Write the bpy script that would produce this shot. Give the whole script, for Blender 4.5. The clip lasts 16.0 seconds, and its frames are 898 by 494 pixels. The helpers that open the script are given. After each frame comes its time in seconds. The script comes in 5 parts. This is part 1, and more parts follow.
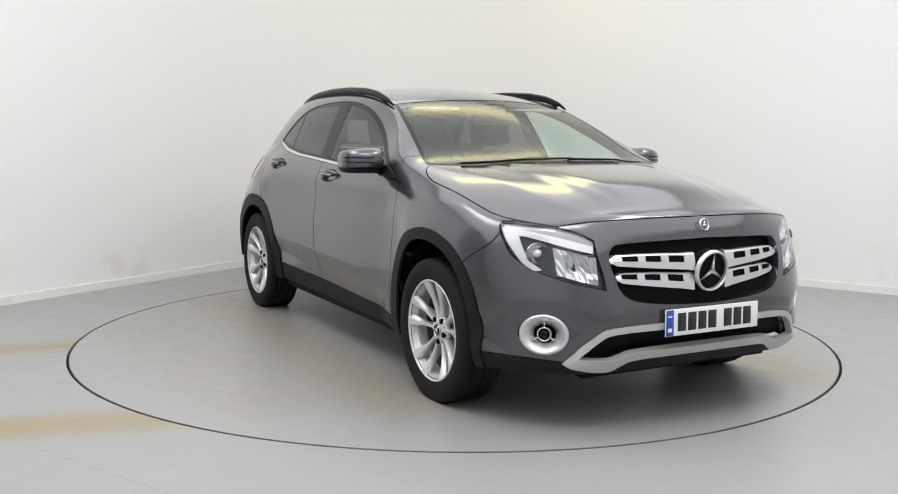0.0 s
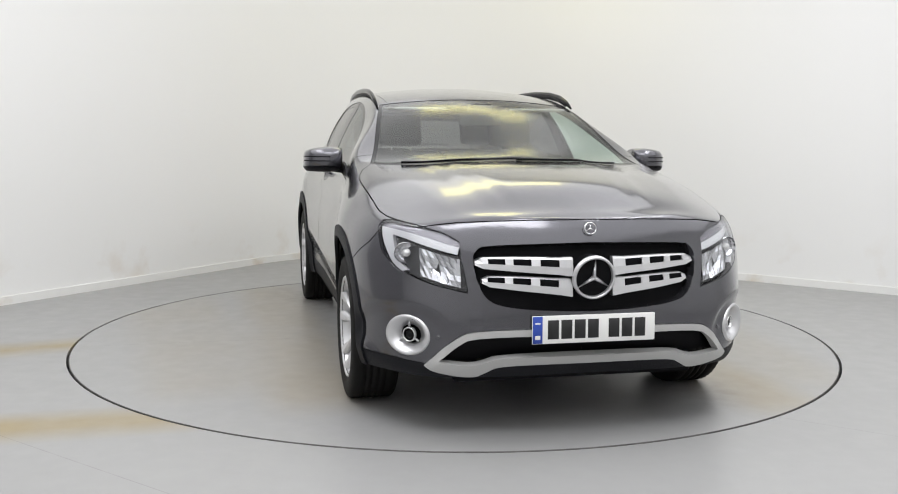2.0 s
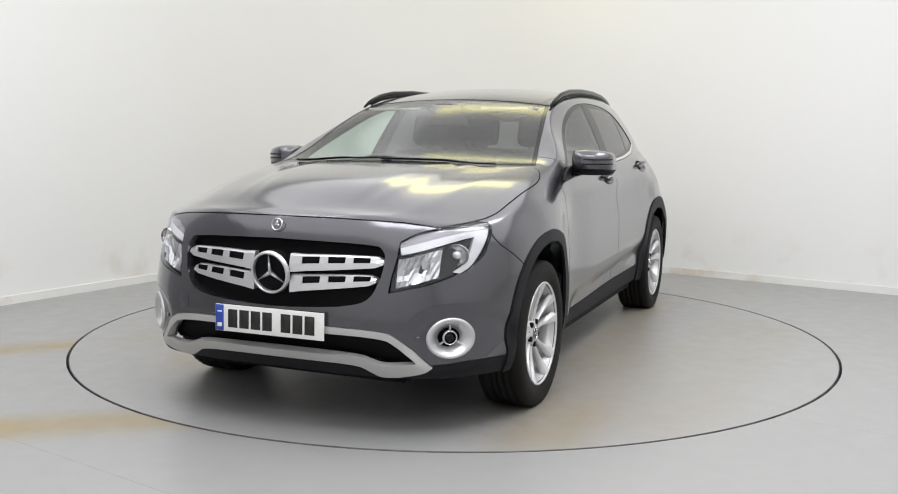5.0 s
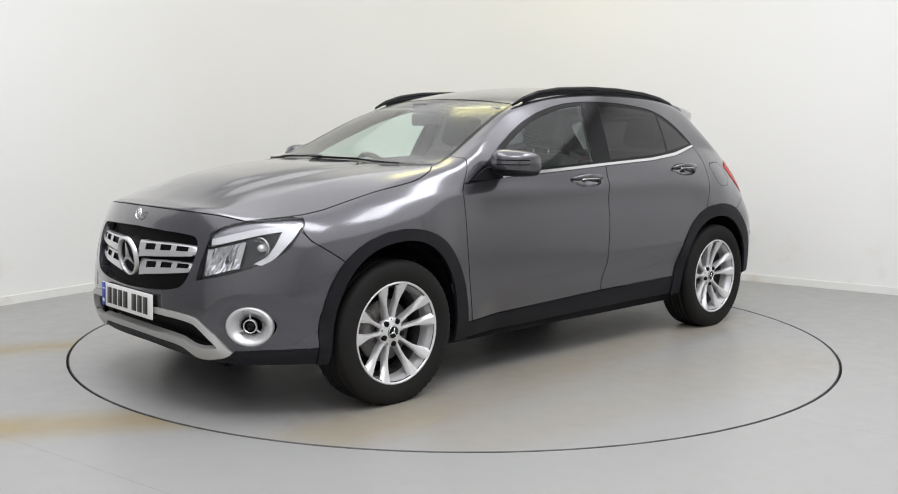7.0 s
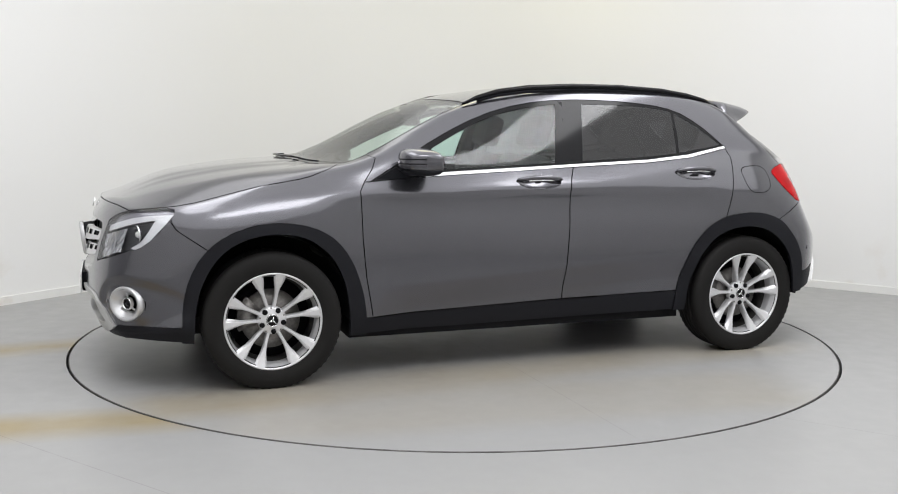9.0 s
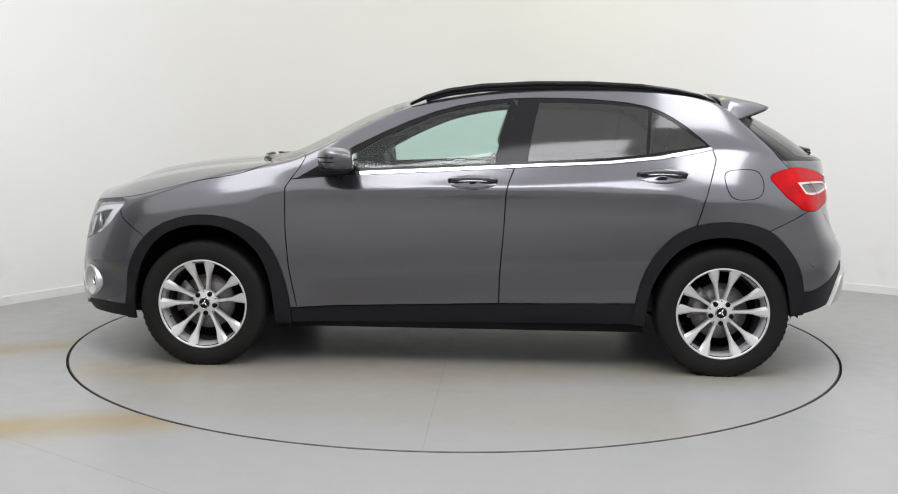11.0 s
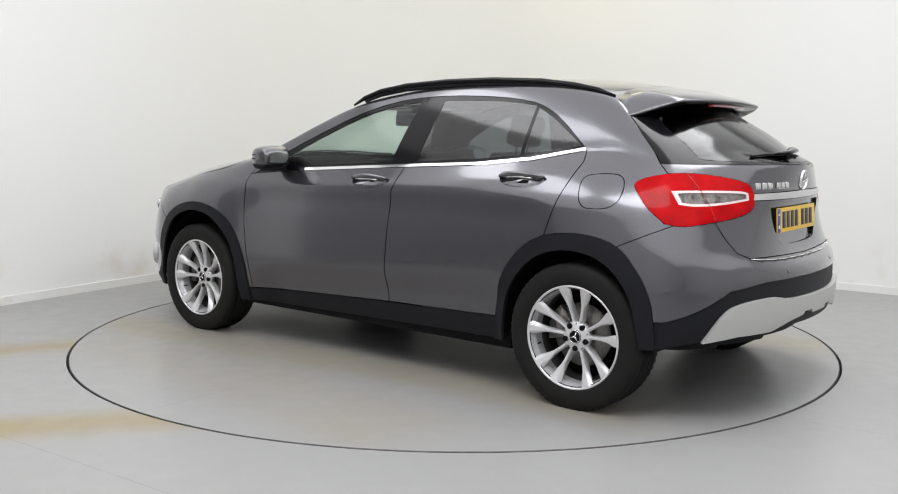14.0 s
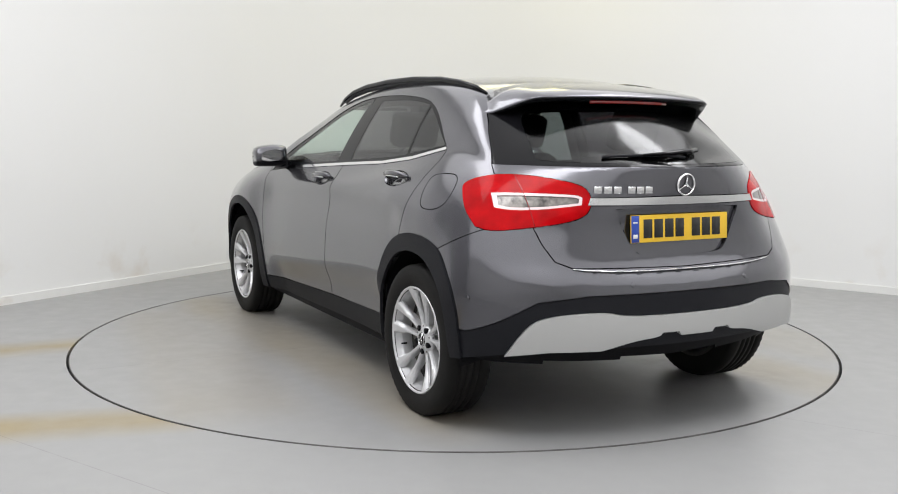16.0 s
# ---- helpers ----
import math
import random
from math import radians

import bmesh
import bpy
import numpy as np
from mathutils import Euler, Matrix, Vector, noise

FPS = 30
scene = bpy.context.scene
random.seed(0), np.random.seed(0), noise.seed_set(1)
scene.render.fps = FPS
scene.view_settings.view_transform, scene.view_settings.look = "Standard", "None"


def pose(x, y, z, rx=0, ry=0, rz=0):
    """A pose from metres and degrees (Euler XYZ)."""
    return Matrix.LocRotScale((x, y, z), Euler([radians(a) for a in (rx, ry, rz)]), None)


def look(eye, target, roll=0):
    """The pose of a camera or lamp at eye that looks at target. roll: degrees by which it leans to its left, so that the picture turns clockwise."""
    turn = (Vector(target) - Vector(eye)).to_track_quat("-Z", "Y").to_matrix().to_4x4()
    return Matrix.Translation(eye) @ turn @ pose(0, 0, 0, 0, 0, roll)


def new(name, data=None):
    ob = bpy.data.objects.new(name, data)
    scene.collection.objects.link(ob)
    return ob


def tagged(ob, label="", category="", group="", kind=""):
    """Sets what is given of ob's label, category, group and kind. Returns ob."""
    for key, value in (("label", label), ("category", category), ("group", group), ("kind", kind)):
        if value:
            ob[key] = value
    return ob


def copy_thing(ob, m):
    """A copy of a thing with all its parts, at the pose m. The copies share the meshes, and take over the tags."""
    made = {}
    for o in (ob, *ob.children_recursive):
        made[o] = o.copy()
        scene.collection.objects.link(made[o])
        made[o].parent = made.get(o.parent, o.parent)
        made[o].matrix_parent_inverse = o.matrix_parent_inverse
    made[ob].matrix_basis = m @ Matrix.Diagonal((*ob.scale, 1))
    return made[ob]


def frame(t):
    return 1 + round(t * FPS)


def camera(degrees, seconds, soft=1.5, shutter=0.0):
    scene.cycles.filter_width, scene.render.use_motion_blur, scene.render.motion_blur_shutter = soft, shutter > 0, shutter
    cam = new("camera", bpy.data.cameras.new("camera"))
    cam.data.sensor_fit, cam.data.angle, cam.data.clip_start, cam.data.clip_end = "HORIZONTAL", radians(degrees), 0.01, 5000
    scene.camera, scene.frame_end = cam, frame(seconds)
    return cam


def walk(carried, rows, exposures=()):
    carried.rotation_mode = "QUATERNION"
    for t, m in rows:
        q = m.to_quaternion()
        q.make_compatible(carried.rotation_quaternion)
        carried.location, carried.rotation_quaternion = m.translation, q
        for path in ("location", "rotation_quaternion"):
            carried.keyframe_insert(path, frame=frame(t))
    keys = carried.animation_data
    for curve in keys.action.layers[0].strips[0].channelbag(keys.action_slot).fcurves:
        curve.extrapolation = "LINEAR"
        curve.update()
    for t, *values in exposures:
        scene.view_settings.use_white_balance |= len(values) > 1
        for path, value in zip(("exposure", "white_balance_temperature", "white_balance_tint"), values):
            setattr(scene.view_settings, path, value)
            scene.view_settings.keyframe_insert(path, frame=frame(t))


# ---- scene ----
cam = camera(51.15, 16.0, 1.05)
EYE = (0.0, -5.759, 1.225)
walk(cam, [(t, look(EYE, (EYE[0] - 0.00566, EYE[1] + 0.99288, EYE[2] - 0.11902), 0.493)) for t in (0.0, 16.0)])

# ---- light ----
world = bpy.data.worlds.new("world")
scene.world = world
world.use_nodes = True
world.node_tree.nodes["Background"].inputs[0].default_value = (0.8, 0.85, 0.9, 1)
world.node_tree.nodes["Background"].inputs[1].default_value = 0.02
scene.view_settings.exposure = 0.0

CORNER = Vector((-0.864, 4.58, 0))
LONG = Vector((math.cos(radians(-34.8)), math.sin(radians(-34.8)), 0))   # along the right-hand wall
SHORT = Vector((-math.cos(radians(58.7)), -math.sin(radians(58.7)), 0))  # along the left-hand wall
CEILING = 3.7


def room_point(a, b, z=0.0):
    """a metres along one wall and b metres along the other, from the far corner."""
    return CORNER + LONG * a + SHORT * b + Vector((0, 0, z))


COOL, WARM = (0.972, 0.974, 1.0), (1.0, 0.90, 0.24)


def ceiling_lamp(place, turn, length, width, power, colour):
    data = bpy.data.lights.new("ceiling_lamp", "AREA")
    data.shape, data.size, data.size_y, data.energy, data.color = "RECTANGLE", length, width, power, colour
    new("ceiling_lamp", data).matrix_world = Matrix.Translation(place) @ pose(0, 0, 0, 0, 0, turn)


# a diffusing ceiling over the whole room, brighter luminaires below it and a warm one
ceiling_lamp(room_point(5.0, 4.9, CEILING - 0.04), -33.0, 9.6, 9.2, 328, COOL)
for x, y, length, width, power, colour in ((-1.9, -1.4, 1.0, 2.6, 38, COOL), (2.1, -1.2, 1.0, 2.6, 58, COOL), (0.1, -3.5, 2.6, 0.9, 54, COOL), (0.35, 2.1, 1.6, 0.8, 10, WARM)):
    ceiling_lamp(Vector((x, y, CEILING - 0.12)), 0, length, width, power, colour)

# ---- materials ----
def material(name, colour, rough=0.5, metal=0.0, coat=0.0, bump=0.0, scale=200.0, spread=0.0, spec=0.5, coat_rough=0.03):
    m = bpy.data.materials.new(name)
    m.use_nodes = True
    t = m.node_tree
    b = t.nodes["Principled BSDF"]
    b.inputs["Base Color"].default_value = (*colour, 1)
    b.inputs["Roughness"].default_value = rough
    b.inputs["Metallic"].default_value = metal
    b.inputs["Coat Weight"].default_value = coat
    b.inputs["Coat Roughness"].default_value = coat_rough
    b.inputs["Specular IOR Level"].default_value = spec
    if bump or spread:
        co = t.nodes.new("ShaderNodeTexCoord")
        n = t.nodes.new("ShaderNodeTexNoise")
        n.inputs["Scale"].default_value, n.inputs["Detail"].default_value = scale, 4
        t.links.new(co.outputs["Object"], n.inputs["Vector"])
        if spread:
            ramp = t.nodes.new("ShaderNodeMapRange")
            ramp.inputs[1].default_value, ramp.inputs[2].default_value = 0.3, 0.7
            ramp.inputs[3].default_value, ramp.inputs[4].default_value = 1 - spread, 1 + spread
            mul = t.nodes.new("ShaderNodeVectorMath")
            mul.operation = "SCALE"
            mul.inputs[0].default_value = colour
            t.links.new(n.outputs["Fac"], ramp.inputs[0])
            t.links.new(ramp.outputs[0], mul.inputs["Scale"])
            t.links.new(mul.outputs[0], b.inputs["Base Color"])
        if bump:
            bp = t.nodes.new("ShaderNodeBump")
            bp.inputs["Strength"].default_value, bp.inputs["Distance"].default_value = bump, 0.002
            t.links.new(n.outputs["Fac"], bp.inputs["Height"])
            t.links.new(bp.outputs[0], b.inputs["Normal"])
    return m


PAINT = material("grey_metallic_paint", (0.096, 0.095, 0.107), 0.22, 0.80, 1.0, spread=0.07, scale=900, coat_rough=0.10)
BLACK_TRIM = material("black_plastic", (0.0105, 0.0108, 0.0135), 0.5, bump=0.25, scale=900, spec=0.16)
RUBBER = material("tyre_rubber", (0.010, 0.0095, 0.009), 0.7, spec=0.2, bump=0.3, scale=300, spread=0.25)
SEAL = material("gloss_black", (0.005, 0.005, 0.006), 0.12, spec=0.2)
DEEP_BLACK = material("matt_black", (0.004, 0.004, 0.005), 0.6, spec=0.12)
CHROME = material("chrome", (0.86, 0.86, 0.86), 0.08, 1.0)
CHROME_SATIN = material("satin_chrome", (0.72, 0.72, 0.72), 0.22, 1.0)
SATIN_SILVER = material("satin_silver_plastic", (0.50, 0.50, 0.49), 0.40, 0.35, bump=0.1, scale=700)
SILVER = material("silver_lacquer", (0.62, 0.62, 0.63), 0.28, 0.7, 0.6)
DARK_CABIN = material("dark_cabin", (0.02, 0.02, 0.021), 0.8, bump=0.2, scale=400)
CABIN_CLOTH = material("black_seat_cloth", (0.018, 0.018, 0.019), 0.85, bump=0.4, scale=700)
HEADLINING = material("pale_headlining", (0.42, 0.42, 0.40), 0.9, bump=0.2, scale=500)


def glass(name, tint, rough=0.0, gloss=0.09):
    """A thin pane: it lets light straight through, tinted, and mirrors more at grazing angles."""
    m = bpy.data.materials.new(name)
    m.use_nodes = True
    t = m.node_tree
    t.nodes.clear()
    out = t.nodes.new("ShaderNodeOutputMaterial")
    mix = t.nodes.new("ShaderNodeMixShader")
    clear = t.nodes.new("ShaderNodeBsdfTransparent")
    clear.inputs[0].default_value = (*tint, 1)
    mirror = t.nodes.new("ShaderNodeBsdfGlossy")
    mirror.inputs["Roughness"].default_value = rough
    face = t.nodes.new("ShaderNodeLayerWeight")
    face.inputs[0].default_value = 0.5
    curve = t.nodes.new("ShaderNodeMath")
    curve.operation = "POWER"
    curve.inputs[1].default_value = 4.0
    gain = t.nodes.new("ShaderNodeMath")
    gain.operation = "MULTIPLY_ADD"
    gain.inputs[1].default_value, gain.inputs[2].default_value = 1 - gloss, gloss
    t.links.new(face.outputs["Facing"], curve.inputs[0])
    t.links.new(curve.outputs[0], gain.inputs[0])
    t.links.new(gain.outputs[0], mix.inputs[0])
    t.links.new(clear.outputs[0], mix.inputs[1])
    t.links.new(mirror.outputs[0], mix.inputs[2])
    t.links.new(mix.outputs[0], out.inputs[0])
    return m


LENS = glass("clear_lens", (0.95, 0.96, 0.97), 0.05, 0.04)
GLASS = glass("windscreen_glass", (0.84, 0.90, 0.83), 0.17, 0.045)
GLASS_TINT = glass("green_glass", (0.76, 0.91, 0.87), 0.06, 0.05)
GLASS_BACK = glass("rear_privacy_glass", (0.17, 0.17, 0.18), 0.12, 0.035)
GLASS_DARK = glass("privacy_glass", (0.14, 0.14, 0.15), 0.08, 0.06)
# alloy barrel behind the spokes, with its shade put into the colour
RIM_SHADE = material("shaded_rim_barrel", (0.06, 0.058, 0.055), 0.5, 0.6, spread=0.2, scale=40)
ALLOY = material("silver_alloy", (0.66, 0.66, 0.67), 0.34, 0.45, 0.4, spread=0.05, scale=60)
DISC_METAL = material("brake_metal", (0.20, 0.19, 0.18), 0.45, 0.8, spread=0.2, scale=80)
PLATE_WHITE = material("white_plate", (0.78, 0.78, 0.76), 0.35)
PLATE_YELLOW = material("yellow_plate", (0.80, 0.50, 0.03), 0.35)
PLATE_BLUE = material("blue_plate_band", (0.02, 0.06, 0.36), 0.35)
PLATE_BLACK = material("plate_black", (0.012, 0.012, 0.012), 0.4)
TAIL_RIM = material("pale_lamp_border", (0.74, 0.60, 0.60), 0.2, 0.2, 0.4)
RED_LENS = material("red_lens", (0.40, 0.0010, 0.003), 0.15, 0.0, 0.15, spec=0.03, spread=0.25, scale=14)
DARK_RED = material("dark_red_lens", (0.20, 0.006, 0.008), 0.12, 0.0, 1.0)
TAIL_CLEAR = material("tail_clear", (0.15, 0.14, 0.13), 0.25, 0.6, 0.4, spread=0.7, scale=45)
CLEAR_REFLECTOR = material("clear_reflector", (0.78, 0.77, 0.76), 0.25, 0.3, 0.8, spread=0.25, scale=55)
LAMP_CHROME = material("lamp_chrome", (0.62, 0.62, 0.64), 0.14, 1.0)
LAMP_HOUSING = material("lamp_housing", (0.022, 0.022, 0.025), 0.3, 0.2, 0.3)
# silver-lavender tint paints the reflection seen in the clear upper lens
LAMP_BROW = material("lamp_brow", (0.34, 0.33, 0.36), 0.25, 0.6, 0.6)
LAMP_WHITE = material("lamp_light_guide", (0.70, 0.70, 0.72), 0.2, 0.35, 0.6)


def stained_white(name, colour, height, scale, strength):
    """White paint with faint clouds, and brown scuffs near the floor where the paint is rubbed."""
    m = material(name, colour, 0.55, bump=0.12, scale=50)
    t = m.node_tree
    b = t.nodes["Principled BSDF"]
    geo = t.nodes.new("ShaderNodeTexCoord")
    sep = t.nodes.new("ShaderNodeSeparateXYZ")
    t.links.new(geo.outputs["Object"], sep.inputs[0])
    low = t.nodes.new("ShaderNodeMapRange")
    low.inputs[1].default_value, low.inputs[2].default_value, low.inputs[3].default_value, low.inputs[4].default_value = height, 0.0, 0.0, 1.0
    t.links.new(sep.outputs[2], low.inputs[0])
    n = t.nodes.new("ShaderNodeTexNoise")
    n.inputs["Scale"].default_value, n.inputs["Detail"].default_value = scale, 6
    t.links.new(geo.outputs["Object"], n.inputs["Vector"])
    spot = t.nodes.new("ShaderNodeMapRange")
    spot.inputs[1].default_value, spot.inputs[2].default_value, spot.inputs[3].default_value, spot.inputs[4].default_value = 0.56, 0.72, 0.0, strength
    t.links.new(n.outputs["Fac"], spot.inputs[0])
    both = t.nodes.new("ShaderNodeMath")
    both.operation = "MULTIPLY"
    t.links.new(low.outputs[0], both.inputs[0])
    t.links.new(spot.outputs[0], both.inputs[1])
    big = t.nodes.new("ShaderNodeTexNoise")
    big.inputs["Scale"].default_value = 0.6
    t.links.new(geo.outputs["Object"], big.inputs["Vector"])
    cloud = t.nodes.new("ShaderNodeMix")
    cloud.data_type = "RGBA"
    cloud.inputs[6].default_value = (*colour, 1)
    cloud.inputs[7].default_value = (*(c * 0.96 for c in colour), 1)
    t.links.new(big.outputs["Fac"], cloud.inputs[0])
    mx = t.nodes.new("ShaderNodeMix")
    mx.data_type = "RGBA"
    t.links.new(both.outputs[0], mx.inputs[0])
    t.links.new(cloud.outputs[2], mx.inputs[6])
    mx.inputs[7].default_value = (0.52, 0.41, 0.28, 1)
    t.links.new(mx.outputs[2], b.inputs["Base Color"])
    return m


WALL_PAINT = stained_white("white_wall_paint", (0.80, 0.80, 0.79), 0.50, 3.2, 0.38)
EDGE_STEEL = material("worn_steel", (0.12, 0.115, 0.11), 0.45, 0.5, spread=0.3, scale=12)
GREY_WALL = stained_white("grey_wall_paint", (0.34, 0.34, 0.35), 0.45, 5.0, 0.3)
BACK_WALL = stained_white("back_wall_paint", (0.78, 0.78, 0.77), 0.45, 5.0, 0.3)
BASE_PAINT = stained_white("baseboard_paint", (0.78, 0.78, 0.76), 0.20, 2.2, 0.9)


def floor_material(name, colour, tracks, seams, local_marks):
    """Grey floor paint: cloudy wear at two scales, and stains along given lines (x, y, heading, half width, length, strength)."""
    m = material(name, colour, 0.33, spec=0.5)
    t = m.node_tree
    b = t.nodes["Principled BSDF"]
    co = t.nodes.new("ShaderNodeTexCoord")

    def math_node(op, a, c=None, clamp=False):
        n = t.nodes.new("ShaderNodeMath")
        n.operation, n.use_clamp = op, clamp
        for k, v in enumerate((a, c)):
            if v is None:
                continue
            if isinstance(v, (int, float)):
                n.inputs[k].default_value = v
            else:
                t.links.new(v, n.inputs[k])
        return n.outputs[0]

    def noise_at(scale, detail=4.0):
        n = t.nodes.new("ShaderNodeTexNoise")
        n.inputs["Scale"].default_value, n.inputs["Detail"].default_value = scale, detail
        t.links.new(co.outputs["Object"], n.inputs["Vector"])
        return n.outputs["Fac"]

    def band(x, y, heading, half, length, soft):
        mp = t.nodes.new("ShaderNodeMapping")
        mp.vector_type = "TEXTURE"
        mp.inputs["Location"].default_value = (x, y, 0)
        mp.inputs["Rotation"].default_value = (0, 0, radians(heading))
        t.links.new(co.outputs["Object"], mp.inputs["Vector"])
        sx = t.nodes.new("ShaderNodeSeparateXYZ")
        t.links.new(mp.outputs[0], sx.inputs[0])
        across = math_node("SUBTRACT", 1.0, math_node("DIVIDE", math_node("SUBTRACT", math_node("ABSOLUTE", sx.outputs[1]), half), soft), True)
        along = math_node("SUBTRACT", 1.0, math_node("DIVIDE", math_node("SUBTRACT", math_node("ABSOLUTE", sx.outputs[0]), length), 0.35), True)
        return math_node("MULTIPLY", math_node("MINIMUM", across, 1.0), math_node("MINIMUM", along, 1.0))

    def tint(base, mask, colour2):
        mx = t.nodes.new("ShaderNodeMix")
        mx.data_type = "RGBA"
        t.links.new(mask, mx.inputs[0])
        if isinstance(base, tuple):
            mx.inputs[6].default_value = (*base, 1)
        else:
            t.links.new(base, mx.inputs[6])
        mx.inputs[7].default_value = (*colour2, 1)
        return mx.outputs[2]
    wear = noise_at(1.3, 6)
    fine = noise_at(9, 5)
    out = tint(colour, math_node("MULTIPLY", math_node("SUBTRACT", wear, 0.45, True), 0.5), tuple(c * 0.86 for c in colour))
    out = tint(out, math_node("MULTIPLY", math_node("SUBTRACT", fine, 0.5, True), 0.35), tuple(c * 1.12 for c in colour))
    for x, y, heading, half, length, strength in tracks:
        mask = band(x, y, heading, half, length, 0.20)
        mask = math_node("MULTIPLY", mask, math_node("MULTIPLY", math_node("ADD", wear, 0.1), strength * 1.6), True)
        out = tint(out, mask, (0.27, 0.215, 0.115))
    for x, y, heading, length in seams:
        mask = band(x, y, heading, 0.0012, length, 0.0015)
        out = tint(out, math_node("MULTIPLY", mask, math_node("MULTIPLY", fine, 0.7)), (0.09, 0.085, 0.08))
    for x, y, heading, half, length, strength in local_marks:
        mask = band(x, y, heading, half, length, 0.10)
        out = tint(out, math_node("MULTIPLY", mask, math_node("MULTIPLY", math_node("SUBTRACT", fine, 0.25, True), strength * 2)), (0.12, 0.10, 0.075))
    t.links.new(out, b.inputs["Base Color"])
    rough = math_node("ADD", 0.26, math_node("MULTIPLY", fine, 0.2))
    t.links.new(rough, b.inputs["Roughness"])
    return m


FLOOR_PAINT = floor_material("grey_floor_paint", (0.288, 0.288, 0.285), ((-2.95, -0.83, 27, 0.02, 0.95, 0.85), (-2.05, -2.05, 15, 0.04, 0.95, 0.95), (-3.5, -1.9, 20, 0.05, 0.6, 0.4)),
                             ((-1.5, -2.32, -34.5, 1.4), (1.9, -2.02, -32, 0.8)), ())
TABLE_PAINT = floor_material("turntable_paint", (0.288, 0.288, 0.285), ((0.1, 1.0, 4, 0.10, 1.7, 0.4), (-0.3, -1.0, 2, 0.12, 1.6, 0.4), (0.2, 1.55, -6, 0.22, 1.2, 0.2), (-0.2, -1.6, 8, 0.2, 1.2, 0.2)), ((0, 0.05, 90, 2.0),),
                             ((1.35, 0.86, 0, 0.10, 0.25, 0.4), (-1.3, -0.75, 20, 0.10, 0.3, 0.4), (0.3, 0.3, 60, 0.2, 0.6, 0.25)))


# ---- helpers for meshes ----
def mesh_object(name, bm, mat, parent=None, label="", smooth=True):
    me = bpy.data.meshes.new(name)
    bm.to_mesh(me)
    bm.free()
    for p in me.polygons:
        p.use_smooth = smooth
    if mat:
        me.materials.append(mat)
    ob = new(name, me)
    if parent:
        ob.parent = parent
    if label:
        tagged(ob, label)
    return ob


def part(name, bm, mat, parent, label="", smooth=True):
    return mesh_object(name, bm, mat, parent, label, smooth)


def slab(bm, corners, z0, z1):
    low = [bm.verts.new((c[0], c[1], z0)) for c in corners]
    top = [bm.verts.new((c[0], c[1], z1)) for c in corners]
    n = len(corners)
    bm.faces.new(top)
    bm.faces.new(low[::-1])
    for i in range(n):
        bm.faces.new((low[i], low[(i + 1) % n], top[(i + 1) % n], top[i]))
    bmesh.ops.recalc_face_normals(bm, faces=bm.faces)


# ---- room ----
ROOM_A, ROOM_B = 10.2, 9.8
GREY_FROM = 6.3                # beyond this the short wall, out of view, is grey to darken the car's reflections
RING, GAP = 2.238, 0.013      # the turntable is set in the floor with a narrow dark gap


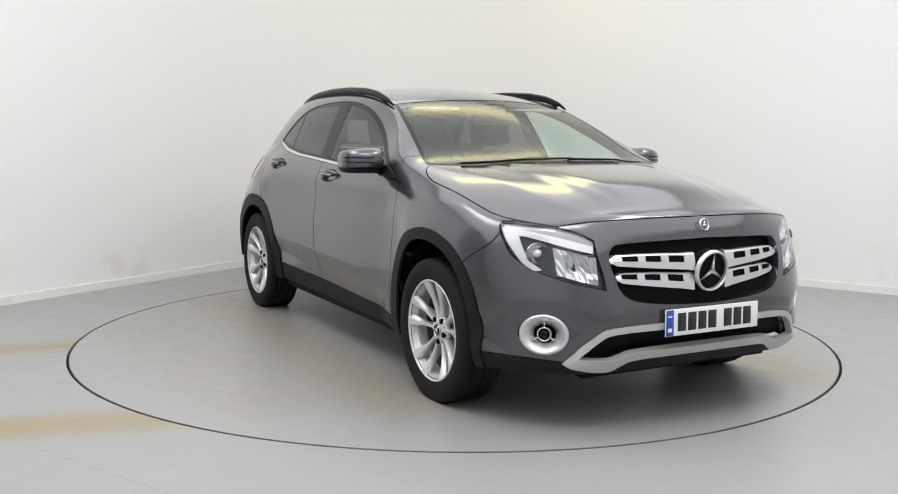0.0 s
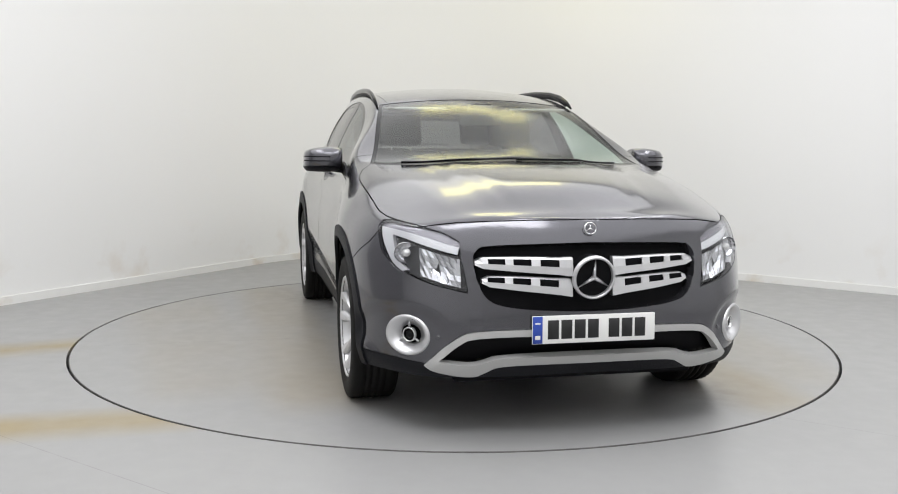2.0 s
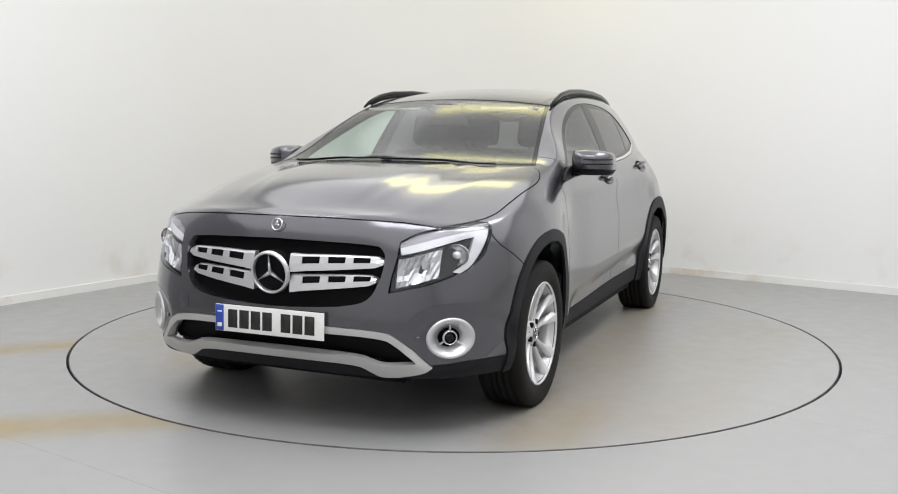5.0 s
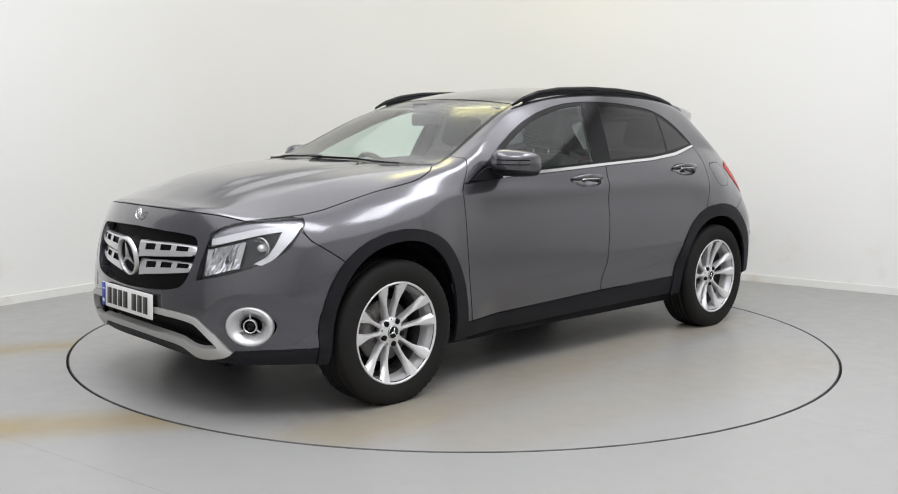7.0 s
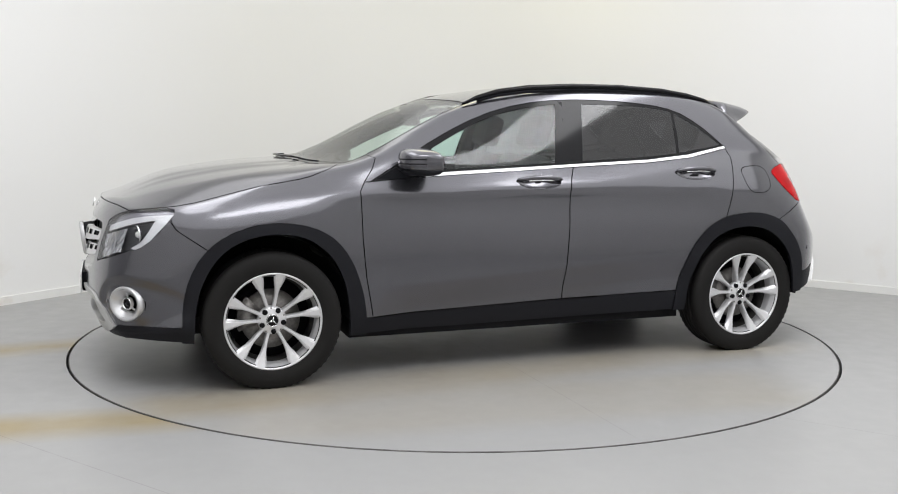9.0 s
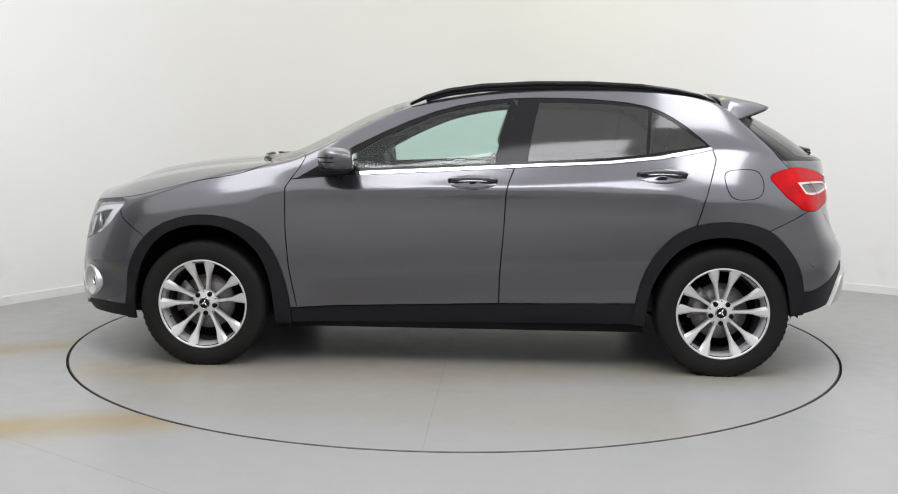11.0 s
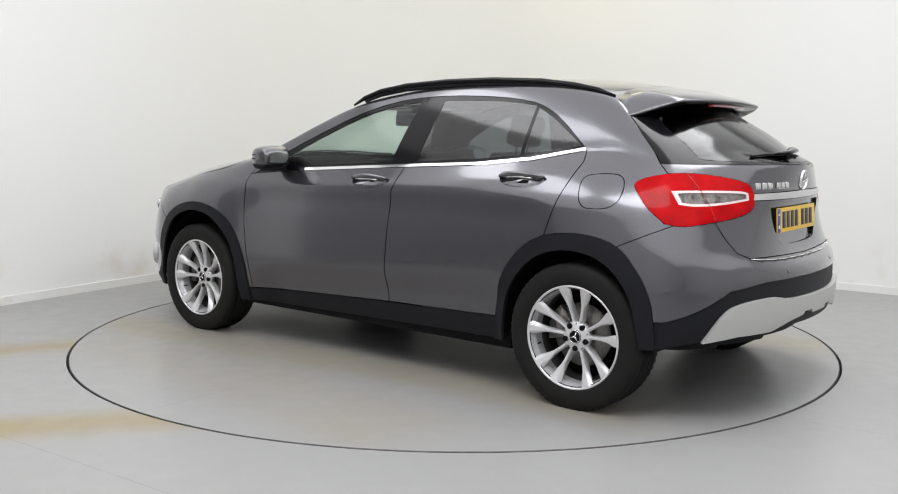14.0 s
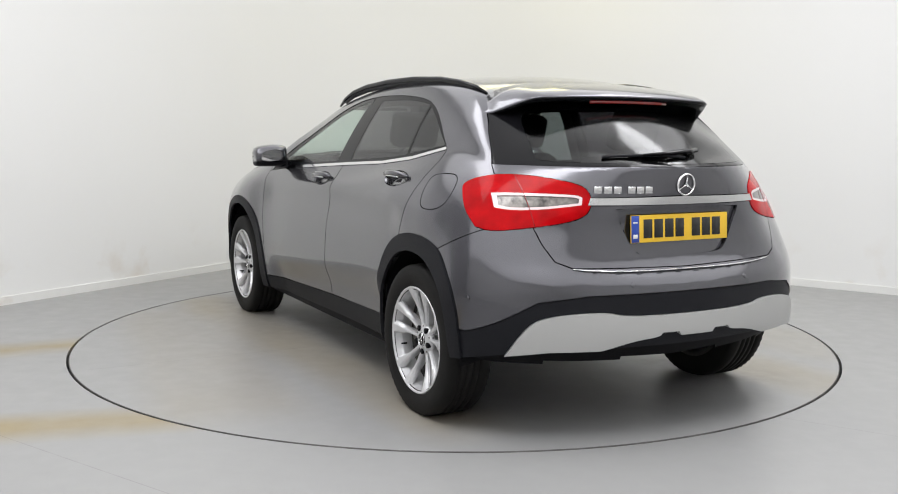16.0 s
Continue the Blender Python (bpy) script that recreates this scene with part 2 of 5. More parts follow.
def build_room():
    floor_bm = bmesh.new()
    outer = [room_point(-0.3, -0.3), room_point(ROOM_A, -0.3), room_point(ROOM_A, ROOM_B), room_point(-0.3, ROOM_B)]
    n = 192
    outside = RING + GAP / 2
    ring = [Vector((outside * math.cos(2 * math.pi * i / n), outside * math.sin(2 * math.pi * i / n), 0)) for i in range(n)]
    # the floor round the turntable pit
    ov = [floor_bm.verts.new(p) for p in outer]
    rv = [floor_bm.verts.new(p) for p in ring]
    edges = [floor_bm.edges.new((ov[i], ov[(i + 1) % 4])) for i in range(4)] + [floor_bm.edges.new((rv[i], rv[(i + 1) % n])) for i in range(n)]
    bmesh.ops.triangle_fill(floor_bm, edges=edges, use_beauty=True)
    bmesh.ops.recalc_face_normals(floor_bm, faces=floor_bm.faces)
    if sum(f.normal.z for f in floor_bm.faces) < 0:
        bmesh.ops.reverse_faces(floor_bm, faces=floor_bm.faces)
    # pit wall and pit bottom
    low = [floor_bm.verts.new((p.x, p.y, -0.15)) for p in ring]
    for i in range(n):
        floor_bm.faces.new((rv[i], rv[(i + 1) % n], low[(i + 1) % n], low[i]))
    floor_bm.faces.new(low)
    floor = mesh_object("floor", floor_bm, FLOOR_PAINT, smooth=False)
    tagged(floor, "grey painted concrete floor with faint brown tyre tracks", "floor", kind="structure")

    def bend(radius, out):
        """Plan points of the two far walls and the round corner between them, out metres behind their face."""
        pts = [room_point(-out, GREY_FROM)]
        for k in range(25):
            a = math.pi / 2 * k / 24
            pts.append(room_point(radius - (radius + out) * math.cos(a), radius - (radius + out) * math.sin(a)))
        return pts + [room_point(ROOM_A, -out)]
    radius = 1.9
    inner, outer2 = bend(radius, 0.0), bend(radius, 0.2)
    for name, lo, hi, face in (("wall_far", -0.02, CEILING, WALL_PAINT), ("baseboard", 0.0, 0.062, BASE_PAINT)):
        a, b = (inner, outer2) if name == "wall_far" else (bend(radius, -0.016), bend(radius, 0.0))
        bm = bmesh.new()
        cols = [[bm.verts.new((p.x, p.y, z)) for p, z in ((q, lo), (q, hi), (r, hi), (r, lo))] for q, r in zip(a, b)]
        for c0, c1 in zip(cols, cols[1:]):
            for k in range(4):
                bm.faces.new((c0[k], c1[k], c1[(k + 1) % 4], c0[(k + 1) % 4]))
        bm.faces.new(cols[0])
        bm.faces.new(cols[-1][::-1])
        bmesh.ops.recalc_face_normals(bm, faces=bm.faces)
        if name == "baseboard":
            bmesh.ops.bevel(bm, geom=[e for e in bm.edges if all(v.co.z > 0.05 for v in e.verts) and e.calc_length() > .05], offset=0.003, segments=2, affect="EDGES")
            tagged(mesh_object(name, bm, face, smooth=False), "low white painted baseboard, slightly stained", "baseboard", kind="structure")
        else:
            ob = mesh_object(name, bm, face)
            ob.data.set_sharp_from_angle(angle=radians(30))
            tagged(ob, "plain white painted studio wall with a rounded corner", "wall", kind="structure")
    for name, pts, face, look_of in (("wall_behind", ((-0.2, ROOM_B), (ROOM_A, ROOM_B), (ROOM_A, ROOM_B + 0.2), (-0.2, ROOM_B + 0.2)), BACK_WALL, "plain white painted studio wall"),
                                     ("wall_unseen_grey", ((-0.2, GREY_FROM), (0, GREY_FROM), (0, ROOM_B), (-0.2, ROOM_B)), GREY_WALL, "plain grey wall out of view, added to darken reflections"),
                                     ("wall_side", ((ROOM_A, 0), (ROOM_A + 0.2, 0), (ROOM_A + 0.2, ROOM_B), (ROOM_A, ROOM_B)), WALL_PAINT, "plain white painted studio wall")):
        bm = bmesh.new()
        slab(bm, [room_point(*p) for p in pts], -0.02, CEILING)
        tagged(mesh_object(name, bm, face, smooth=False), look_of, "wall", kind="structure")
    bm = bmesh.new()
    slab(bm, [room_point(*p) for p in ((-0.2, -0.2), (ROOM_A + 0.2, -0.2), (ROOM_A + 0.2, ROOM_B + 0.2), (-0.2, ROOM_B + 0.2))], CEILING, CEILING + 0.2)
    tagged(mesh_object("ceiling", bm, WALL_PAINT, smooth=False), "white ceiling", "ceiling", kind="structure")
    bm = bmesh.new()
    r = RING - GAP / 2
    slab(bm, [((r - 0.004) * math.cos(2 * math.pi * i / n), (r - 0.004) * math.sin(2 * math.pi * i / n)) for i in range(n)], -0.1, 0.0)
    table = new("turntable")
    tagged(table, "round grey painted turntable set flush in the floor", "turntable")
    mesh_object("deck", bm, TABLE_PAINT, table, "grey painted deck with faint tyre marks", smooth=False)
    edge = bmesh.new()
    rows = [[edge.verts.new((q * math.cos(2 * math.pi * i / n), q * math.sin(2 * math.pi * i / n), z)) for i in range(n)] for q, z in ((r, -0.09), (r, -0.002), (r - 0.001, 0.0), (r - 0.003, 0.001), (r - 0.006, -0.001))]
    for a, b in zip(rows, rows[1:]):
        for i in range(n):
            edge.faces.new((a[i], a[(i + 1) % n], b[(i + 1) % n], b[i]))
    mesh_object("edge_ring", edge, EDGE_STEEL, table, "worn steel edge ring")
    return table


# ---- the car's body surface ----
# x forward from the middle of the wheelbase, y to the car's left, z up.
PLAN = [(2.212, 0), (2.204, .22), (2.172, .42), (2.124, .585), (2.045, .718), (1.918, .810), (1.738, .882), (1.55, .904), (1.35, .912), (1.10, .904),
        (.85, .885), (.50, .882), (.10, .882), (-.30, .884), (-.70, .890), (-1.05, .900), (-1.35, .909), (-1.60, .911), (-1.775, .885),
        (-1.90, .80), (-1.995, .668), (-2.065, .49), (-2.118, .25), (-2.137, 0)]
BELT = [(2.11, 0, .890), (2.103, .2, .888), (2.075, .40, .880), (2.025, .56, .868), (1.955, .69, .858), (1.84, .768, .862), (1.70, .808, .884),
        (1.53, .814, .930), (1.35, .804, .982), (1.10, .790, 1.036), (.85, .800, 1.066), (.5, .808, 1.045), (.1, .803, 1.053), (-.3, .792, 1.069),
        (-.7, .772, 1.095), (-1.05, .745, 1.130), (-1.33, .715, 1.155), (-1.52, .705, 1.145), (-1.665, .685, 1.115), (-1.77, .60, 1.105),
        (-1.895, .46, 1.104), (-1.985, .31, 1.102), (-2.035, .15, 1.10), (-2.05, 0, 1.10)]
RIDGE = [(2.11, 0, .890), (2.105, .13, .893), (2.085, .27, .895), (2.05, .38, .900), (1.98, .48, .905), (1.88, .53, .930), (1.73, .57, .965),
         (1.54, .60, 1.005), (1.35, .62, 1.035), (1.08, .66, 1.066), (.84, .765, 1.105), (.53, .664, 1.265), (.15, .588, 1.410), (-.3, .580, 1.466),
         (-.7, .577, 1.473), (-1.05, .572, 1.458), (-1.31, .580, 1.408), (-1.45, .606, 1.322), (-1.60, .594, 1.225), (-1.76, .46, 1.190),
         (-1.865, .335, 1.160), (-1.95, .21, 1.133), (-2.02, .1, 1.113), (-2.05, 0, 1.10)]
SPINE = [(2.11, .890), (2.107, .893), (2.095, .898), (2.06, .912), (2.0, .935), (1.88, .980), (1.72, 1.022), (1.53, 1.052), (1.35, 1.070),
         (1.17, 1.085), (.96, 1.155), (.62, 1.325), (.20, 1.458), (-.3, 1.518), (-.7, 1.525), (-1.05, 1.513), (-1.31, 1.482), (-1.47, 1.440),
         (-1.61, 1.366), (-1.735, 1.293), (-1.85, 1.224), (-1.945, 1.166), (-2.018, 1.122), (-2.05, 1.10)]
# how far the side draws in at each height, for stations along the plan (index in PLAN: heights and insets)
INSETS = {
    0: ((.19, .13), (.3, .07), (.4, .015), (.5, .005), (.6, .01), (.7, .025), (.8, .05), (.86, .068), (.9, .09), (1.2, .3)),
    4: ((.19, .09), (.3, .015), (.4, .0), (.5, .002), (.6, .015), (.7, .035), (.8, .06), (.86, .08), (.9, .1), (1.2, .3)),
    6: ((.19, .05), (.3, .005), (.4, .0), (.5, .0), (.6, .0), (.7, .006), (.8, .022), (.86, .046), (.9, .072), (1.2, .3)),
    8: ((.19, .03), (.3, .0), (.4, .0), (.5, .0), (.6, .0), (.7, .0), (.8, .002), (.86, .008), (.9, .018), (1.2, .2)),
    10: ((.19, .05), (.3, .018), (.4, .007), (.5, .001), (.6, .0), (.7, .003), (.8, .010), (.86, .016), (.9, .024), (1.2, .15)),
    13: ((.19, .05), (.3, .018), (.4, .007), (.5, .001), (.6, .0), (.7, .003), (.8, .010), (.86, .015), (.9, .022), (1.2, .15)),
    16: ((.19, .03), (.3, .0), (.4, .0), (.5, .0), (.6, .0), (.7, .0), (.8, .002), (.86, .006), (.9, .010), (1.2, .2)),
    18: ((.19, .07), (.3, .02), (.4, .005), (.5, .0), (.6, .0), (.7, .012), (.8, .035), (.86, .05), (.9, .06), (1.2, .2)),
    20: ((.19, .11), (.3, .04), (.4, .01), (.5, .0), (.6, .003), (.65, .01), (.7, .035), (.8, .068), (.86, .080), (.9, .084), (1.2, .16)),
    23: ((.19, .13), (.3, .06), (.4, .01), (.5, .0), (.6, .003), (.65, .02), (.7, .075), (.8, .112), (.86, .118), (.9, .112), (1.2, .088)),
}


def spline(knots, values):
    """Natural cubic spline; returns a function."""
    k, v = np.asarray(knots, float), np.asarray(values, float)
    n, h = len(k), np.diff(k)
    a = np.zeros((n, n))
    r = np.zeros((n, *v.shape[1:]))
    a[0, 0] = a[-1, -1] = 1
    for i in range(1, n - 1):
        a[i, i - 1:i + 2] = h[i - 1], 2 * (h[i - 1] + h[i]), h[i]
        r[i] = 3 * ((v[i + 1] - v[i]) / h[i] - (v[i] - v[i - 1]) / h[i - 1])
    c = np.linalg.solve(a, r)

    def at(s):
        i = int(np.clip(np.searchsorted(k, s) - 1, 0, n - 2))
        d = s - k[i]
        b = (v[i + 1] - v[i]) / h[i] - h[i] * (2 * c[i] + c[i + 1]) / 3
        return v[i] + d * (b + d * (c[i] + d * (c[i + 1] - c[i]) / (3 * h[i])))
    return at


def ease(a, b, x):
    q = min(1.0, max(0.0, (x - a) / (b - a)))
    return q * q * (3 - 2 * q)


def relief(x, y, z):
    """Creases of the flanks: how far they stand out."""
    if y < 0.55:
        return 0.0
    if x < -1.8:
        return 0.0
    side = ease(0.95, 0.75, x) * ease(-1.25, -1.05, x)
    shoulder = 0.953 + 0.118 * ease(-0.1, -1.6, x)
    out = 0.007 * math.exp(-((z - shoulder) / 0.035) ** 2) * ease(0.5, -0.2, x) * ease(-1.40, -1.05, x)
    # a sharp line under the handles, hollow below it
    line = 0.925 + 0.012 * ease(0.9, -1.0, x)
    out += 0.008 * max(0.0, 1 - (z - line) / 0.05 if z > line else 1 - (line - z) / 0.025) * ease(1.15, 0.85, x) * ease(-1.30, -1.0, x)
    out -= 0.009 * math.exp(-((z - 0.85) / 0.06) ** 2) * side
    low = 0.450 + 0.112 * min(1.0, max(0.0, (0.8 - x) / 1.6))
    out -= 0.034 * min(1.0, max(0.0, (low - z) / 0.11)) * ease(0.86, 0.62, x) * ease(-1.02, -0.9, x)
    # hollow round the fog lamp
    if x > 1.72:
        e = ((y - .735) / .155) ** 2 + ((z - .412) / .120) ** 2
        out -= 0.015 * ease(1.25, 0.80, e)
    # bulge of the front wing round the arch, and its lip
    out += 0.012 * math.exp(-((z - 0.74) / 0.14) ** 2) * ease(0.95, 1.15, x) * ease(1.85, 1.55, x)
    out += 0.004 * math.exp(-((z - 0.925) / 0.03) ** 2) * ease(0.9, 1.1, x) * ease(1.75, 1.5, x)
    return out


def body_grid(nu=240, nv=96):
    """The left half of the body as a grid of points: columns run from the front centre line round the side to the rear
    centre line, rows from the lower edge up to the car's centre line."""
    plan = np.array(PLAN, float)
    knots = np.concatenate([[0], np.cumsum(np.linalg.norm(np.diff(plan, axis=0), axis=1))])
    # mirrored ends keep the centre line smooth
    def guide(rows):
        rows = np.array(rows, float)
        flip = np.ones(rows.shape[1])
        if rows.shape[1] > 1:
            flip[1] = -1 if rows.shape[1] == 3 or rows is plan else 1
        k = np.concatenate([-knots[3:0:-1], knots, 2 * knots[-1] - knots[-2:-5:-1]])
        return spline(k, np.concatenate([rows[3:0:-1] * flip, rows, rows[-2:-5:-1] * flip]))
    flip2 = np.array([1, -1.])
    k2 = np.concatenate([-knots[3:0:-1], knots, 2 * knots[-1] - knots[-2:-5:-1]])
    plan_at = spline(k2, np.concatenate([plan[3:0:-1] * flip2, plan, plan[-2:-5:-1] * flip2]))
    belt_at, ridge_at = guide(BELT), guide(RIDGE)
    spine3 = [(x, 0.0, z) for x, z in SPINE]
    spine_at = guide(spine3)
    stations = sorted(INSETS)
    profiles = [spline([p[0] for p in INSETS[s]], [p[1] for p in INSETS[s]]) for s in stations]
    sk = [knots[s] for s in stations]
    grid = np.zeros((nu + 1, nv + 1, 3))
    for i in range(nu + 1):
        s = knots[-1] * i / nu
        p = plan_at(s)
        d = plan_at(s + 0.004) - plan_at(s - 0.004)
        n = np.array([d[1], -d[0]]) / np.linalg.norm(d)     # points inward
        n = -n if n @ p > 0 else n
        b, r, c = belt_at(s), ridge_at(s), spine_at(s)
        j = int(np.clip(np.searchsorted(sk, s) - 1, 0, len(sk) - 2))
        f = np.clip((s - sk[j]) / (sk[j + 1] - sk[j]), 0, 1)
        f = f * f * (3 - 2 * f)

        def inset(z):
            return profiles[j](z) * (1 - f) + profiles[j + 1](z) * f
        top = p + n * inset(b[2])
        delta = b[:2] - top
        pts = []
        for z in np.linspace(0.19, b[2], 60):
            aft = ease(-1.0, -1.4, p[0])
            w = np.clip(1 - (b[2] - z) / (0.20 + 0.22 * aft), 0, 1)
            q = p + n * (inset(z) - relief(p[0], p[1], z)) + delta * w ** (2 - 0.8 * aft)
            pts.append((q[0], q[1], z))
        side = np.array([r[0] - b[0], r[1] - b[1], r[2] - b[2]])
        tall = np.clip((r[2] - b[2] - 0.05) / 0.2, 0, 1)
        for q in np.linspace(0, 1, 28)[1:]:
            bulge = 4 * q * (1 - q)
            pts.append(tuple(b + side * q + np.array([0, 0.016 * tall, 0.004 * (1 - tall)]) * bulge))
        for q in np.linspace(0, 1, 28)[1:]:
            e = r + (c - r) * q
            rise = (c[2] - r[2]) * ((1 - (1 - q) ** 2) - q)
            on_hood = ease(1.04, 1.14, e[0]) * ease(2.05, 1.75, e[0])
            dome = 0.013 * ease(0.42, 0.33, abs(e[1]) + 0.10 * ease(1.3, 2.0, e[0])) * on_hood
            edge = abs(abs(e[1]) - 0.43 + 0.10 * ease(1.1, 2.0, e[0]))
            dome += 0.007 * max(0.0, 1 - edge / 0.055) * on_hood
            pts.append((e[0], e[1], e[2] + rise + dome))
        pts = np.array(pts)
        # even spacing along the column, then soft corners
        length = np.concatenate([[0], np.cumsum(np.linalg.norm(np.diff(pts, axis=0), axis=1))])
        fine = np.linspace(0, length[-1], 241)
        pts = np.stack([np.interp(fine, length, pts[:, a]) for a in range(3)], 1)
        step = fine[1]
        k = max(1, int(0.026 / step))
        kern = np.hanning(2 * k + 3)[1:-1]
        kern /= kern.sum()
        lowpad = pts[0] + (pts[0] - pts[1:k + 1][::-1])
        endpad = pts[-k - 1:-1][::-1] * np.array([1, -1, 1])
        wide = np.concatenate([lowpad, pts, endpad])
        soft = np.stack([np.convolve(wide[:, a], kern, "valid") for a in range(3)], 1)
        soft[0] = pts[0]
        grid[i] = soft[np.linspace(0, 240, nv + 1).round().astype(int)]
    grid[0, :, 1] = grid[-1, :, 1] = 0
    grid[:, -1, 1] = 0
    return grid


# ---- cutting the surface into panels ----
def rounded(points, steps=2, keep=50):
    """Cuts the corners of a closed outline, but for sharp ones."""
    pts = [Vector(p) for p in points]
    for _ in range(steps):
        out, n = [], len(pts)
        for i in range(n):
            a, b, c = pts[i - 1], pts[i], pts[(i + 1) % n]
            u, v = b - a, c - b
            if u.length < 1e-6 or v.length < 1e-6:
                continue
            if abs(math.degrees(u.angle(v))) > keep:
                out.append(b)
            else:
                out += [b + (a - b) * 0.25, b + (c - b) * 0.25]
        pts = out
    return [tuple(p) for p in pts]


AXES = {"side": (0, 2), "end": (1, 2), "top": (0, 1)}


def cut_outline(bm, outline, view, allowed):
    a, b = AXES[view]
    lo = [min(p[k] for p in outline) - 0.05 for k in (0, 1)]
    hi = [max(p[k] for p in outline) + 0.05 for k in (0, 1)]
    near = set()
    for f in bm.faces:
        c = f.calc_center_median()
        if lo[0] < c[a] < hi[0] and lo[1] < c[b] < hi[1] and allowed(c, f.normal):
            near.add(f)
    n = len(outline)
    for i in range(n):
        p, q = outline[i], outline[(i + 1) % n]
        d = (q[0] - p[0], q[1] - p[1])
        length = math.hypot(*d)
        if length < 1e-5:
            continue
        no, co = Vector((0, 0, 0)), Vector((0, 0, 0))
        no[a], no[b] = d[1] / length, -d[0] / length
        co[a], co[b] = p
        x0, x1, z0, z1 = min(p[0], q[0]), max(p[0], q[0]), min(p[1], q[1]), max(p[1], q[1])
        hitting = []
        for f in near:
            if not f.is_valid:
                continue
            us = [v.co[a] for v in f.verts]
            vs = [v.co[b] for v in f.verts]
            if max(us) < x0 or min(us) > x1 or max(vs) < z0 or min(vs) > z1:
                continue
            ds = [no.dot(v.co - co) for v in f.verts]
            if min(ds) < -1e-5 and max(ds) > 1e-5:
                hitting.append(f)
        if not hitting:
            continue
        geom = set(hitting)
        for f in hitting:
            geom.update(f.edges)
            geom.update(f.verts)
        res = bmesh.ops.bisect_plane(bm, geom=list(geom), dist=2e-5, plane_co=co, plane_no=no)
        near.update(g for g in res["geom"] if isinstance(g, bmesh.types.BMFace))


def inside(outline, u, v):
    u, v = np.asarray(u), np.asarray(v)
    hit = np.zeros(u.shape, bool)
    n = len(outline)
    for i in range(n):
        (x0, y0), (x1, y1) = outline[i], outline[(i + 1) % n]
        if y0 == y1:
            continue
        cross = ((y0 > v) != (y1 > v)) & (u < (x1 - x0) * (v - y0) / (y1 - y0) + x0)
        hit ^= cross
    return hit


def anywhere(c, n):
    return True


def on_front(c, n):
    return c.x > 1.45 and n.x > 0.08


def on_rear(c, n):
    return c.x < -1.30 and n.x < -0.05


def on_flank(c, n):
    return c.y > 0.45 and n.y > 0.15


def on_top(c, n):
    return n.z > 0.12 and c.z > 0.8


def ellipse(cx, cy, rx, ry, n=28):
    return [(cx + rx * math.cos(2 * math.pi * i / n), cy + ry * math.sin(2 * math.pi * i / n)) for i in range(n)]


DOOR_FRONT = [(.852, .316), (.890, .522), (.907, .710), (.912, .945), (.885, .990)]
DOOR_GAP = [(-.280, 1.058), (-.252, .99), (-.237, .93), (-.226, .72), (-.209, .50), (-.207, .351)]
BELT_LOW = [(.858, .990), (.606, 1.013), (.138, 1.034), (-.278, 1.057), (-.757, 1.080), (-1.038, 1.107), (-1.303, 1.160)]
DLO_TOP = [(-1.255, 1.207), (-1.139, 1.302), (-1.010, 1.373), (-.844, 1.405), (-.577, 1.423), (-.29, 1.423), (-.04, 1.396), (.205, 1.330),
           (.485, 1.203), (.72, 1.070)]
ARCH_F_OUT = [(0.884, 0.2), (0.888, 0.364), (0.938, 0.56), (1.025, 0.7), (1.138, 0.772), (1.276, 0.803), (1.416, 0.8), (1.569, 0.75), (1.675, 0.662), (1.741, 0.543), (1.768, 0.408), (1.771, 0.2)]
ARCH_F_IN = [(1.718, 0.1), (1.716, 0.409), (1.651, 0.593), (1.541, 0.707), (1.376, 0.756), (1.207, 0.741), (1.082, 0.655), (1.009, 0.542), (0.973, 0.371), (0.965, 0.1)]
ARCH_R_OUT = [(-0.9, 0.2), (-0.908, 0.374), (-0.95, 0.545), (-1.006, 0.642), (-1.086, 0.725), (-1.193, 0.781), (-1.327, 0.8), (-1.459, 0.794), (-1.574, 0.756), (-1.642, 0.69), (-1.71, 0.598), (-1.748, 0.476), (-1.753, 0.2)]
ARCH_R_IN = [(-0.962, 0.1), (-0.965, 0.38), (-1.013, 0.53), (-1.109, 0.652), (-1.219, 0.709), (-1.358, 0.726), (-1.495, 0.697), (-1.608, 0.603), (-1.667, 0.477), (-1.716, 0.1)]
HEADLIGHT = [(.525, .802), (.582, .836), (.680, .862), (.745, .872), (.785, .868), (.806, .845), (.811, .800), (.803, .735), (.755, .684), (.668, .643), (.590, .622),
             (.502, .604), (.507, .66), (.523, .73)]
TAILLAMP = [(.804, .983), (.782, 1.03), (.732, 1.062), (.657, 1.070), (.553, 1.057), (.462, 1.033), (.432, 1.012), (.422, .970), (.438, .922), (.476, .897),
            (.552, .876), (.655, .860), (.784, .845), (.818, .860), (.823, .917)]
GRILLE = [(-.02, .799), (.431, .790), (.467, .766), (.479, .732), (.466, .654), (.430, .577), (.359, .550), (.198, .535), (-.02, .528)]
SKID_OUT = [(-.02, .464), (.480, .458), (.555, .420), (.659, .305), (.638, .284), (.472, .254), (.421, .281), (.370, .312), (-.02, .309)]
SKID_IN = [(-.02, .437), (.476, .431), (.544, .391), (.604, .325), (.489, .311), (.440, .321), (.378, .349), (-.02, .347)]
WINDSHIELD = [(1.13, -.02), (1.085, .36), (1.01, .60), (.955, .700), (.743, .648), (.494, .600), (.255, .548), (.30, .33), (.352, -.02)]
